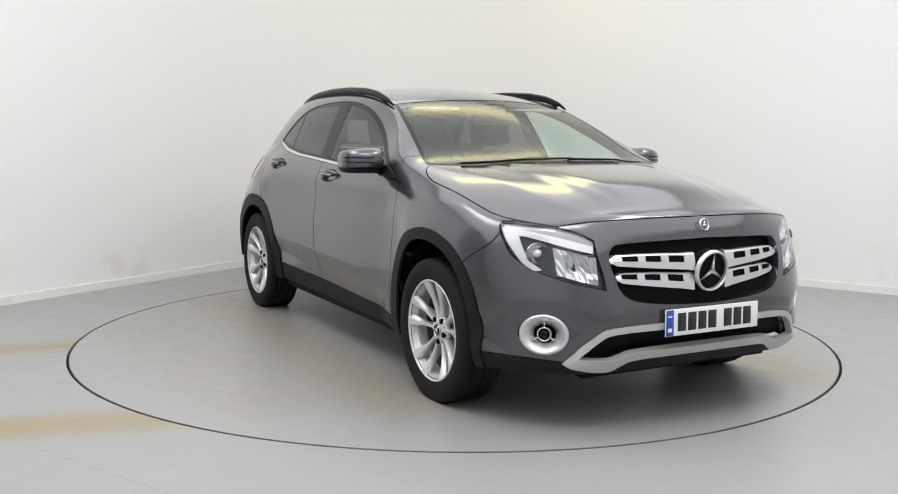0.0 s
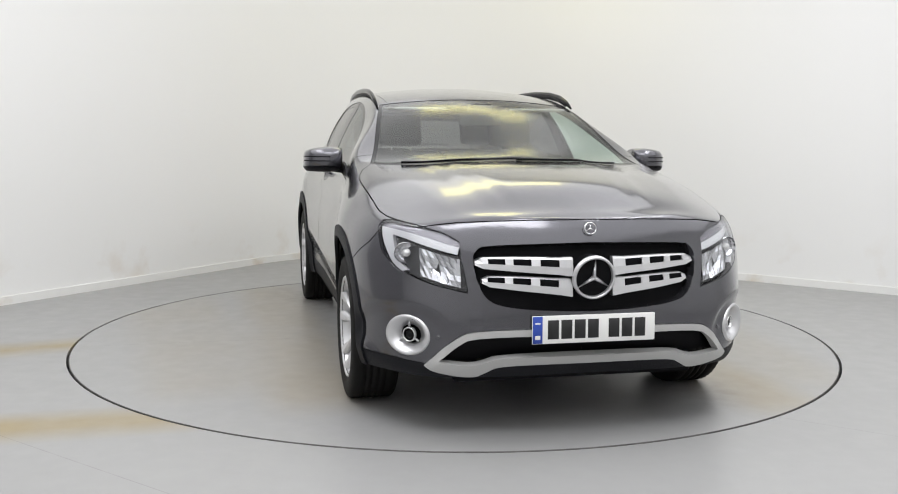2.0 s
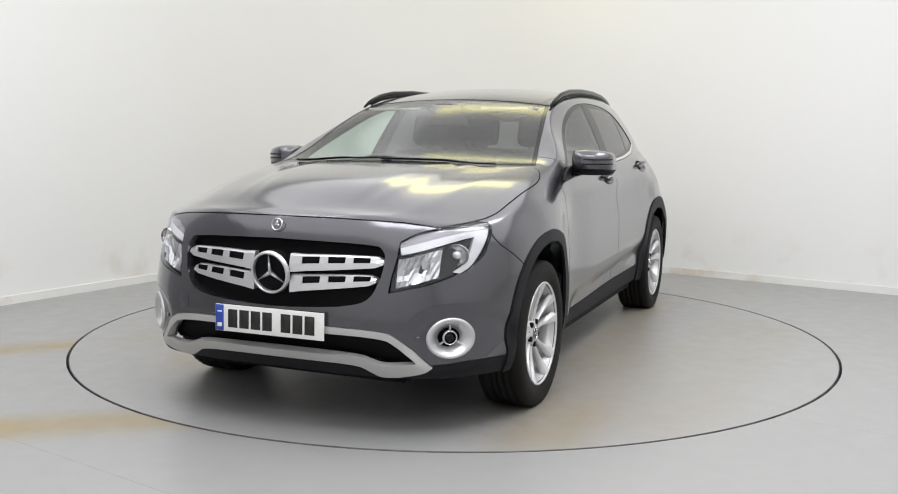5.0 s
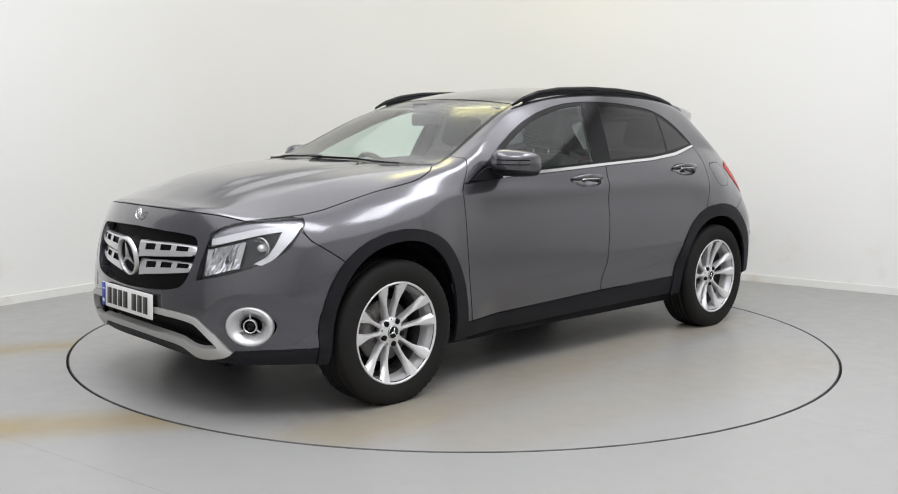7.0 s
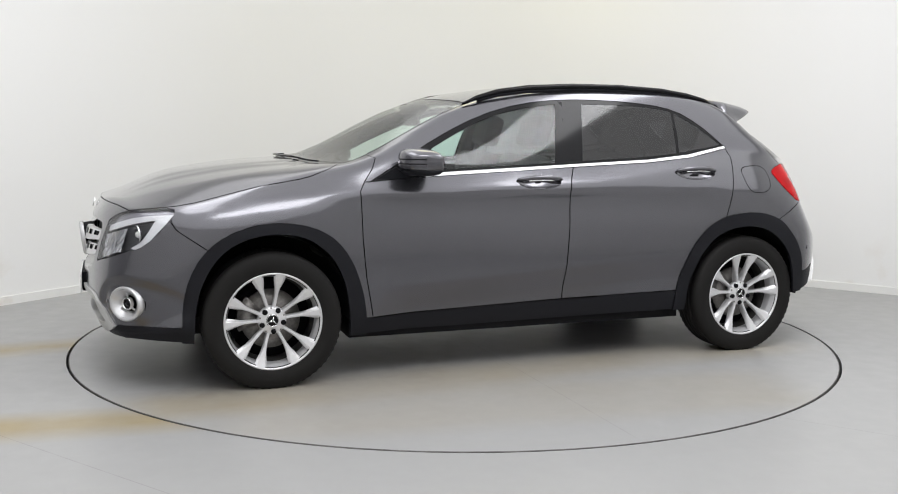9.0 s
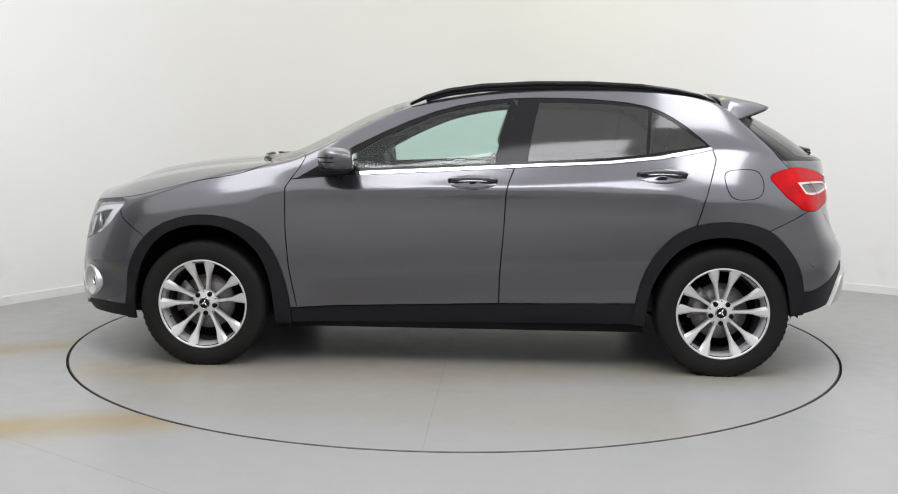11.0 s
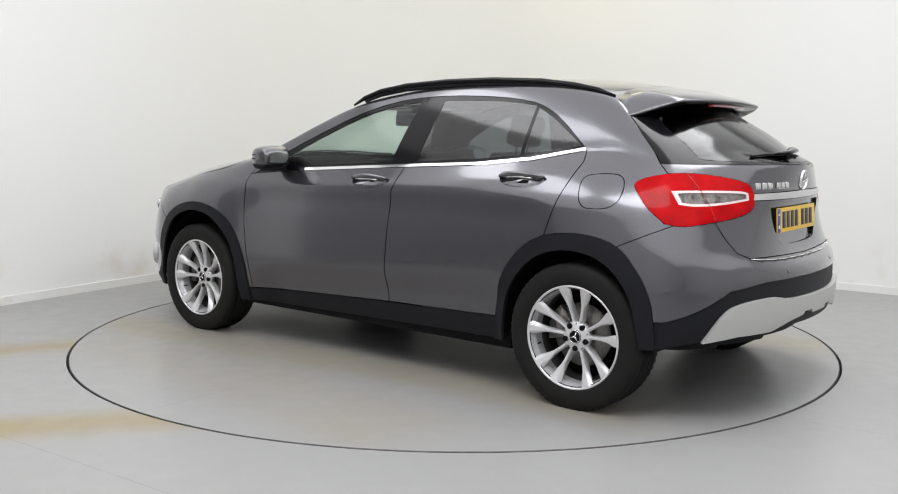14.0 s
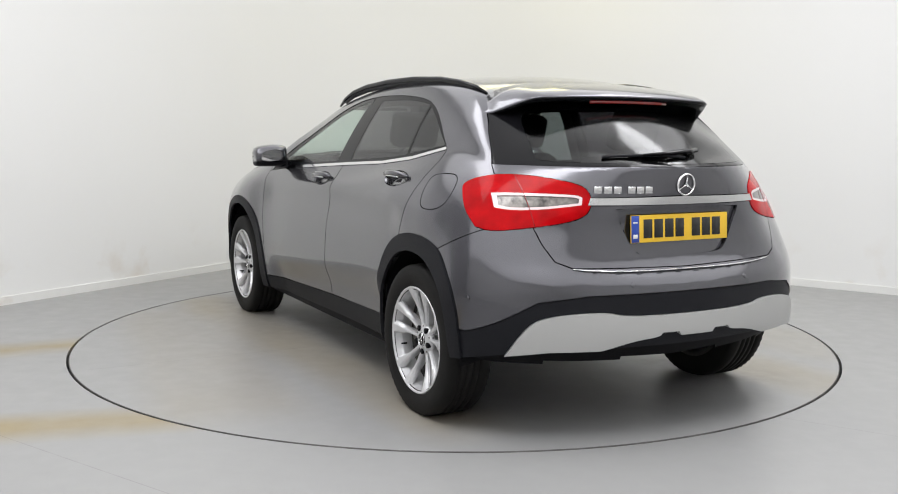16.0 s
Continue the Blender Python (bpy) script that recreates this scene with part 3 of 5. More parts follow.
WIND_SEAL = [(1.185, -.02), (1.143, .35), (1.06, .62), (.975, .722), (.743, .668), (.494, .619), (.238, .565), (.28, .35), (.342, -.02)]
BACKLIGHT = [(-.02, 1.34), (.43, 1.335), (.50, 1.305), (.555, 1.135), (.535, 1.118), (-.02, 1.113)]
BACK_TRIM = [(-.02, 1.43), (.45, 1.40), (.590, 1.338), (.64, 1.24), (.694, 1.108), (.50, 1.104), (-.02, 1.102)]

# name, view, where, outline
OUTLINES = [
    ("roof_panel", "top", on_top, rounded([(.342, -.02), (.28, .35), (.232, .520), (-.30, .535), (-.80, .525), (-1.30, .500), (-1.35, .25), (-1.365, -.02)])),
    ("front_fender", "side", lambda c, n: c.y > 0.4, [(.84, .10), *DOOR_FRONT, (.84, 1.05), (.815, 1.105), (1.0, 1.2), (1.9, 1.2), (1.80, .80), (1.785, .774), (1.653, .683), (1.60, .10)]),
    ("front_door", "side", on_flank, DOOR_FRONT + BELT_LOW[:3] + DOOR_GAP),
    ("rear_door", "side", on_flank, DOOR_GAP[::-1] + BELT_LOW[4:] + [(-1.314, 1.11), (-1.266, .978), (-1.200, .779), (-1.10, .60), (-.920, .362)]),
    ("front_bumper", "side", lambda c, n: c.x > 1.6, [(1.785, .774), (1.653, .683), (1.70, .10), (2.5, .10), (2.5, .95), (1.90, .95)]),
    ("hood", "top", lambda c, n: c.x > 0.9 and n.z > 0.05 and c.z > .82, rounded([(2.30, -.02), (2.30, .60), (1.99, .66), (1.90, .715), (1.736, .784), (1.541, .796), (1.327, .809), (1.159, .805),
                                      (1.052, .775), (.998, .725), (1.068, .62), (1.150, .35), (1.192, -.02)], 1)),
    ("front_bumper", "end", lambda c, n: c.x > 1.85, [(-.02, .888), (.245, .886), (.40, .881), (.52, .874), (.60, .864), (.66, .853), (.72, .845), (.72, .60), (-.02, .60)]),
    ("windshield_seal", "top", on_top, WIND_SEAL),
    ("windshield", "top", on_top, rounded(WINDSHIELD)),
    ("window_trim", "side", on_flank, rounded(BELT_LOW + DLO_TOP, 1)),
    ("belt_chrome", "side", on_flank, [(.60, 1.010), (.138, 1.034), (-.278, 1.057), (-.757, 1.080), (-1.038, 1.107), (-1.303, 1.160), (-1.294, 1.172), (-1.03, 1.123), (-.757, 1.095), (-.278, 1.072),
                                       (.138, 1.050), (.60, 1.027)]),
    ("front_window", "side", on_flank, rounded([(.600, 1.044), (.10, 1.066), (-.175, 1.080), (-.205, 1.22), (-.250, 1.398), (-.057, 1.377), (.189, 1.313), (.472, 1.180), (.640, 1.075)])),
    ("rear_window", "side", on_flank, rounded([(-.345, 1.090), (-.757, 1.112), (-.958, 1.132), (-.978, 1.368), (-.905, 1.381), (-.728, 1.398), (-.408, 1.400), (-.372, 1.25)])),
    ("quarter_window", "side", on_flank, rounded([(-.975, 1.136), (-1.275, 1.180), (-1.225, 1.215), (-1.12, 1.292), (-1.005, 1.355), (-.994, 1.356)])),
    ("fuel_flap", "side", on_flank, rounded([(-1.340, 1.010), (-1.352, 1.052), (-1.437, 1.062), (-1.525, 1.057), (-1.550, .997), (-1.532, .925), (-1.450, .905), (-1.365, .915)], 3, 120)),
    ("void", "side", on_flank, ellipse(-.065, .980, .122, .034)),
    ("void", "side", on_flank, ellipse(-1.030, 1.022, .122, .034)),
    ("headlight", "end", on_front, rounded(HEADLIGHT)),
    ("lamp_brow", "end", lambda c, n: on_front(c, n) and bool(inside(HEADLIGHT, c.y, c.z)), [(.527, .781), (.582, .797), (.675, .824), (.745, .841), (.80, .85), (.84, .90), (.60, .92), (.49, .80)]),
    ("light_strip", "end", on_front, rounded([(.800, .850), (.745, .841), (.675, .824), (.582, .797), (.527, .781), (.535, .752), (.585, .763), (.662, .785), (.739, .809), (.768, .818),
                                          (.766, .763), (.755, .715), (.722, .684), (.745, .676), (.775, .700), (.792, .745), (.806, .800)], 1)),
    ("grille_back", "end", on_front, rounded(GRILLE)),
    ("front_lip", "end", lambda c, n: c.x > 1.70, [(-.02, .312), (.40, .312), (.472, .262), (.638, .29), (.665, .312), (.76, .318), (1.0, .318), (1.0, .10), (-.02, .10)]),
    ("skid_trim", "end", on_front, rounded(SKID_OUT)),
    ("intake_back", "end", on_front, rounded(SKID_IN)),
    ("fog_hole", "end", on_front, ellipse(.722, .420, .066, .066)),
    ("rear_bumper", "side", lambda c, n: c.x < -1.5, [(-1.80, .862), (-1.566, .756), (-1.702, .50), (-1.69, .10), (-2.5, .10), (-2.5, .80), (-1.90, .872)]),
    ("tailgate", "end", on_rear, [(-.02, 1.425), (.48, 1.398), (.600, 1.325), (.697, 1.104), (.706, 1.07), (.640, .859), (.623, .798), (.590, .732), (.526, .706), (-.02, .695)]),
    ("tailgate_trim", "end", on_rear, BACK_TRIM),
    ("backlight", "end", on_rear, rounded(BACKLIGHT)),
    ("plate_recess", "end", on_rear, rounded([(-.02, .932), (.325, .932), (.305, .88), (.245, .766), (.19, .745), (-.02, .742)], 1)),
    ("tail_lamp", "end", on_rear, rounded(TAILLAMP)),
    ("tail_border", "end", on_rear, rounded([(.742, .993), (.684, .996), (.478, .992), (.456, .980), (.462, .952), (.545, .940), (.600, .932), (.704, .928), (.750, .938)])),
    ("tail_clear", "end", on_rear, rounded([(.730, .984), (.684, .987), (.484, .983), (.467, .976), (.472, .958), (.545, .948), (.600, .941), (.700, .937), (.737, .945)])),
    ("rear_chrome", "end", on_rear, [(-.02, .984), (.428, .978), (.440, .950), (-.02, .950)]),
    ("rear_lower", "end", lambda c, n: c.x < -1.6, [(-.02, .607), (.481, .602), (.675, .579), (.78, .513), (.880, .450), (1.0, .450), (1.0, .10), (-.02, .10)]),
    ("rear_skid", "end", on_rear, rounded([(-.02, .516), (.335, .516), (.412, .539), (.616, .530), (.712, .495), (.785, .340), (.576, .352), (.43, .385), (.30, .420), (.185, .430), (.172, .446), (.095, .446), (.082, .430), (-.02, .430)])),
    ("sill_trim", "side", lambda c, n: c.y > .4, [(1.0, .10), (.97, .316), (.852, .316), (.305, .330), (-.205, .349), (-.908, .366), (-.98, .37), (-.99, .10)]),
    ("front_arch_trim", "side", lambda c, n: c.y > .4 and c.x > .7, rounded(ARCH_F_OUT)),
    ("rear_arch_trim", "side", lambda c, n: c.y > .4 and c.x < -.7, rounded(ARCH_R_OUT)),
    ("void", "side", lambda c, n: c.y > .3, rounded(ARCH_F_IN)),
    ("void", "side", lambda c, n: c.y > .3, rounded(ARCH_R_IN)),
    ("void", "side", anywhere, [(1.0, .0), (.975, .232), (.393, .234), (-.27, .243), (-.975, .255), (-1.0, .0)]),
    ("void", "side", anywhere, [(2.6, .0), (2.6, .252), (1.97, .25), (1.65, .24), (1.65, .0)]),
    ("void", "side", anywhere, [(-1.65, .0), (-1.65, .32), (-1.742, .33), (-1.874, .358), (-2.0, .385), (-2.6, .39), (-2.6, .0)]),
]


def cut_body():
    grid = body_grid()
    nu, nv = grid.shape[0] - 1, grid.shape[1] - 1
    du = np.gradient(grid, axis=0)
    dv = np.gradient(grid, axis=1)
    nor = np.cross(dv, du)
    size = np.linalg.norm(nor, axis=2, keepdims=True)
    nor = nor / np.maximum(size, 1e-12)
    # the columns that shrink to a point take their neighbours' normals
    for i in range(12, -1, -1):
        bad = size[i, :, 0] < 6e-5
        nor[i][bad] = nor[i + 1][bad]
    for i in range(nu - 12, nu + 1):
        bad = size[i, :, 0] < 6e-5
        nor[i][bad] = nor[i - 1][bad]
    nor[0, :, 1] = nor[-1, :, 1] = nor[:, -1, 1] = 0
    bm = bmesh.new()
    lay = bm.verts.layers.float_vector.new("base_normal")
    vs = []
    for i in range(nu + 1):
        col = []
        for j in range(nv + 1):
            v = bm.verts.new(grid[i, j])
            v[lay] = nor[i, j]
            col.append(v)
        vs.append(col)
    for i in range(nu):
        for j in range(nv):
            bm.faces.new((vs[i][j], vs[i][j + 1], vs[i + 1][j + 1], vs[i + 1][j]))
    bmesh.ops.remove_doubles(bm, verts=bm.verts, dist=1e-5)
    bm.normal_update()
    flip = sum(f.normal.dot(f.verts[0][lay]) for f in bm.faces) < 0
    if flip:
        for v in bm.verts:
            v[lay] = -v[lay]
    out = sum(f.normal.y for f in bm.faces)
    if out < 0:
        bmesh.ops.reverse_faces(bm, faces=bm.faces)
        for v in bm.verts:
            v[lay] = -v[lay]
        bm.normal_update()
    for name, view, where, outline in OUTLINES:
        cut_outline(bm, outline, view, where)
    bm.normal_update()
    faces = list(bm.faces)
    cen = [f.calc_center_median() for f in faces]
    arr = np.array([tuple(c) for c in cen])
    names = ["side_frame"] * len(faces)
    for name, view, where, outline in OUTLINES:
        a, b = AXES[view]
        for i in np.nonzero(inside(outline, arr[:, a], arr[:, b]))[0]:
            if where(cen[i], faces[i].normal):
                names[i] = name
    bm.verts.index_update()
    store = {}
    coords = [v.co.copy() for v in bm.verts]
    norms = [Vector(v[lay]).normalized() for v in bm.verts]
    for f, name in zip(faces, names):
        store.setdefault(name, []).append([v.index for v in f.verts])
    bm.free()
    return store, coords, norms


def panel_mesh(name, faces, coords, norms, offset=0.0, gap=0.0015, depth=0.012, sides=(1,), centre=False):
    """A panel with its shut-line gap and folded edge. sides: 1 the left one, -1 its mirror image; both for a panel across the middle."""
    used = sorted({i for f in faces for i in f})
    count, where = {}, {}
    for f in faces:
        for i in range(len(f)):
            e = (f[i], f[(i + 1) % len(f)])
            count[frozenset(e)] = count.get(frozenset(e), 0) + 1
            where[frozenset(e)] = e
    rim = []
    for k, c in count.items():
        if c == 1:
            e = where[k]
            if abs(coords[e[0]].y) < 1e-4 and abs(coords[e[1]].y) < 1e-4:
                continue
            rim.append(e)
    shift = {}
    for a, b in rim:
        d = coords[b] - coords[a]
        if d.length < 1e-7:
            continue
        for v in (a, b):
            inward = norms[v].cross(d.normalized())
            shift.setdefault(v, Vector((0, 0, 0)))
            shift[v] += inward
    pos = {}
    for v in used:
        p = coords[v] + norms[v] * offset
        if v in shift and shift[v].length > 1e-6:
            s = shift[v].normalized() * gap
            if abs(coords[v].y) < 1e-4:
                s.y = 0
            p = p + s
        pos[v] = p
    verts, vnorm, polys, pn = [], [], [], []
    for s in sides:
        base = len(verts)
        local = {}
        for v in used:
            local[v] = len(verts)
            verts.append((pos[v].x, s * pos[v].y, pos[v].z))
            vnorm.append((norms[v].x, s * norms[v].y, norms[v].z))
        for f in faces:
            loop = [local[v] for v in f]
            polys.append(loop if s > 0 else loop[::-1])
            pn.append(None)
        deep, lip = {}, {}
        if depth > 0:
            for a, b in rim:
                for v in (a, b):
                    if v not in deep:
                        lip[v] = len(verts)
                        p = pos[v]
                        verts.append((p.x, s * p.y, p.z))
                        vnorm.append((norms[v].x, s * norms[v].y, norms[v].z))
                        deep[v] = len(verts)
                        p = pos[v] - norms[v] * depth
                        verts.append((p.x, s * p.y, p.z))
                        vnorm.append((norms[v].x, s * norms[v].y, norms[v].z))
                q = [lip[b], lip[a], deep[a], deep[b]]
                fn = (pos[b] - pos[a]).cross(norms[a])
                fn = fn.normalized() if fn.length > 1e-9 else norms[a]
                polys.append(q if s > 0 else q[::-1])
                pn.append((fn.x, s * fn.y, fn.z))
    me = bpy.data.meshes.new(name)
    me.from_pydata(verts, [], polys)
    for p in me.polygons:
        p.use_smooth = True
    custom = []
    for poly, n in zip(me.polygons, pn):
        for li in poly.loop_indices:
            custom.append(n if n else vnorm[me.loops[li].vertex_index])
    me.normals_split_custom_set(custom)
    return me


turntable = build_room()
car = new("car")
tagged(car, "grey metallic compact crossover car standing on the turntable", "car")
STORE, COORDS, NORMS = cut_body()

# name: material, across the middle, offset, gap, edge depth, label
PANELS = {
    "roof_panel": (PAINT, True, 0, .0012, .01, "grey metallic roof skin"),
    "side_frame": (PAINT, False, 0, .0018, .014, ""),
    "front_fender": (PAINT, False, 0, .0024, .02, ""),
    "front_door": (PAINT, False, 0, .0030, .02, ""),
    "rear_door": (PAINT, False, 0, .0030, .02, ""),
    "front_bumper": (PAINT, True, 0, .0020, .05, "grey front bumper with silver skid trim"),
    "hood": (PAINT, True, .001, .0030, .02, "grey metallic hood with raised centre"),
    "windshield_seal": (SEAL, True, -.002, .0, .006, "black windscreen seal and cowl"),
    "windshield": (GLASS, True, -.001, .0005, .0, "clear windscreen"),
    "window_trim": (SEAL, False, -.003, .0, .008, "gloss black window surround"),
    "belt_chrome": (CHROME, False, .002, .0005, .008, "polished chrome belt strip"),
    "front_window": (GLASS_TINT, False, -.004, .0005, .0, "clear front door window"),
    "rear_window": (GLASS_DARK, False, -.004, .0005, .0, "dark tinted rear door window"),
    "quarter_window": (GLASS_DARK, False, -.004, .0005, .0, "dark tinted quarter window"),
    "fuel_flap": (PAINT, False, 0, .0026, .015, "grey fuel filler flap"),
    "grille_back": (DEEP_BLACK, True, -.05, -.004, .0, "black grille opening"),
    "front_lip": (BLACK_TRIM, True, -.002, .001, .03, "black plastic front lip"),
    "skid_trim": (SATIN_SILVER, True, .010, .001, .03, "satin silver front skid trim"),
    "intake_back": (DEEP_BLACK, True, -.045, -.004, .0, "black lower air intake"),
    "rear_bumper": (PAINT, True, 0, .0020, .04, "grey rear bumper"),
    "tailgate": (PAINT, True, 0, .0030, .022, "grey tailgate"),
    "tailgate_trim": (SEAL, True, -.002, .0005, .01, "gloss black tailgate window surround"),
    "backlight": (GLASS_BACK, True, -.001, .0005, .0, "dark tinted rear window"),
    "plate_recess": (PAINT, True, -.016, .0, .0, "recess for the rear plate"),
    "rear_chrome": (CHROME_SATIN, True, .006, .0005, .015, "chrome bar over the rear plate"),
    "rear_lower": (BLACK_TRIM, True, -.004, .001, .04, "black plastic lower rear bumper"),
    "rear_skid": (SATIN_SILVER, True, .016, .001, .04, "satin silver rear skid plate"),
    "sill_trim": (BLACK_TRIM, False, -.004, .001, .03, "black plastic sill trim"),
    "front_arch_trim": (BLACK_TRIM, False, .007, .0005, .014, "black plastic front wheel arch trim"),
    "rear_arch_trim": (BLACK_TRIM, False, .007, .0005, .014, "black plastic rear wheel arch trim"),
}


def add_panel(name, faces, mat, across, offset, gap, depth, label, parent=None):
    made = []
    for s in ([(1, -1)] if across else [(1,), (-1,)]):
        me = panel_mesh(name, faces, COORDS, NORMS, offset, gap, depth, s)
        me.materials.append(mat)
        ob = new(name, me)
        ob.parent = parent or car
        if label:
            tagged(ob, label)
        made.append(ob)
    return made


MADE = {}
for name, spec in PANELS.items():
    if name in STORE:
        MADE[name] = add_panel(name, STORE[name], *spec)
for name in ("windshield", "front_window", "rear_window", "quarter_window", "backlight"):
    for ob in MADE[name]:
        ob.visible_shadow = False


# ---- shapes ----
def box(bm, x0, x1, y0, y1, z0, z1, m=None):
    """A box into bm; returns its vertices."""
    vs = [bm.verts.new((x, y, z)) for x in (x0, x1) for y in (y0, y1) for z in (z0, z1)]
    for q in ((0, 1, 3, 2), (4, 6, 7, 5), (0, 4, 5, 1), (2, 3, 7, 6), (0, 2, 6, 4), (1, 5, 7, 3)):
        bm.faces.new([vs[i] for i in q])
    if m is not None:
        bmesh.ops.transform(bm, matrix=m, verts=vs)
    return vs


def soft_box(x0, x1, y0, y1, z0, z1, r=0.01, seg=3, m=None):
    bm = bmesh.new()
    box(bm, x0, x1, y0, y1, z0, z1)
    bmesh.ops.recalc_face_normals(bm, faces=bm.faces)
    bmesh.ops.bevel(bm, geom=bm.edges[:], offset=r, segments=seg, affect="EDGES", profile=0.6)
    if m is not None:
        bmesh.ops.transform(bm, matrix=m, verts=bm.verts)
    return bm


def revolve(profile, n=64, m=None, bm=None):
    """Turns (radius, height) points about z."""
    bm = bm or bmesh.new()
    rows = []
    for r, h in profile:
        rows.append([bm.verts.new((r * math.cos(2 * math.pi * i / n), r * math.sin(2 * math.pi * i / n), h)) for i in range(n)])
    made = [v for row in rows for v in row]
    for a, b in zip(rows, rows[1:]):
        for i in range(n):
            bm.faces.new((a[i], a[(i + 1) % n], b[(i + 1) % n], b[i]))
    if m is not None:
        bmesh.ops.transform(bm, matrix=m, verts=made)
    return bm


def tube(points, radii, n=12, bm=None, flat=1.0, up=Vector((0, 0, 1))):
    """A tapered rod along points, with closed ends; flat squeezes it along the up direction."""
    bm = bm or bmesh.new()
    pts = [Vector(p) for p in points]
    rows = []
    for i, p in enumerate(pts):
        d = (pts[min(i + 1, len(pts) - 1)] - pts[max(i - 1, 0)]).normalized()
        s = d.cross(up)
        s = s.normalized() if s.length > 1e-4 else d.orthogonal().normalized()
        w = s.cross(d).normalized()
        r = radii[i] if isinstance(radii, (list, tuple)) else radii
        rows.append([bm.verts.new(p + s * r * math.cos(2 * math.pi * k / n) + w * r * flat * math.sin(2 * math.pi * k / n)) for k in range(n)])
    for a, b in zip(rows, rows[1:]):
        for k in range(n):
            bm.faces.new((a[k], a[(k + 1) % n], b[(k + 1) % n], b[k]))
    bm.faces.new(rows[0][::-1])
    bm.faces.new(rows[-1])
    bmesh.ops.recalc_face_normals(bm, faces=bm.faces)
    return bm


def prism(outline, depth, m, bm=None, bevel=0.0):
    """An outline in the local xy plane, depth thick along z, at m."""
    bm = bm or bmesh.new()
    low = [bm.verts.new((p[0], p[1], 0)) for p in outline]
    top = [bm.verts.new((p[0], p[1], depth)) for p in outline]
    n = len(outline)
    fs = [bm.faces.new(top), bm.faces.new(low[::-1])]
    for i in range(n):
        fs.append(bm.faces.new((low[i], low[(i + 1) % n], top[(i + 1) % n], top[i])))
    bmesh.ops.recalc_face_normals(bm, faces=fs)
    made = low + top
    if bevel:
        es = list(fs[0].edges)
        r = bmesh.ops.bevel(bm, geom=es, offset=bevel, segments=2, affect="EDGES")
        made = list({*[v for v in made if v.is_valid], *r["verts"]})
    bmesh.ops.transform(bm, matrix=m, verts=made)
    return bm


def axes_at(origin, xdir, ydir):
    """The pose whose local x and y lie along the two directions."""
    x = Vector(xdir).normalized()
    z = x.cross(Vector(ydir)).normalized()
    y = z.cross(x)
    return Matrix(((x.x, y.x, z.x, origin[0]), (x.y, y.y, z.y, origin[1]), (x.z, y.z, z.z, origin[2]), (0, 0, 0, 1)))


GRID = body_grid(120, 60)
_du, _dv = np.gradient(GRID, axis=0), np.gradient(GRID, axis=1)
GRID_N = np.cross(_dv, _du)
GRID_N /= np.maximum(np.linalg.norm(GRID_N, axis=2, keepdims=True), 1e-9)
if GRID_N[60, 20, 1] < 0:
    GRID_N = -GRID_N


def skin(view, u, v, where=None):
    """The point and normal of the body's left half seen at (u, v) in a view."""
    a, b = AXES[view]
    pts, nor = GRID.reshape(-1, 3), GRID_N.reshape(-1, 3)
    ok = np.ones(len(pts), bool)
    if view == "end":
        ok = pts[:, 0] * (1 if where == "front" else -1) > 1.2
    d = np.where(ok, (pts[:, a] - u) ** 2 + (pts[:, b] - v) ** 2, 9)
    order = np.argsort(d)[:4]
    w = 1 / (d[order] + 1e-6)
    w /= w.sum()
    n = Vector((nor[order] * w[:, None]).sum(0)).normalized()
    p = Vector((pts[order] * w[:, None]).sum(0))
    # slide in the tangent plane to the wanted place
    c = 3 - a - b
    du_, dv_ = u - p[a], v - p[b]
    if abs(n[c]) > 0.15:
        p[c] -= (n[a] * du_ + n[b] * dv_) / n[c]
    p[a], p[b] = u, v
    return p, n


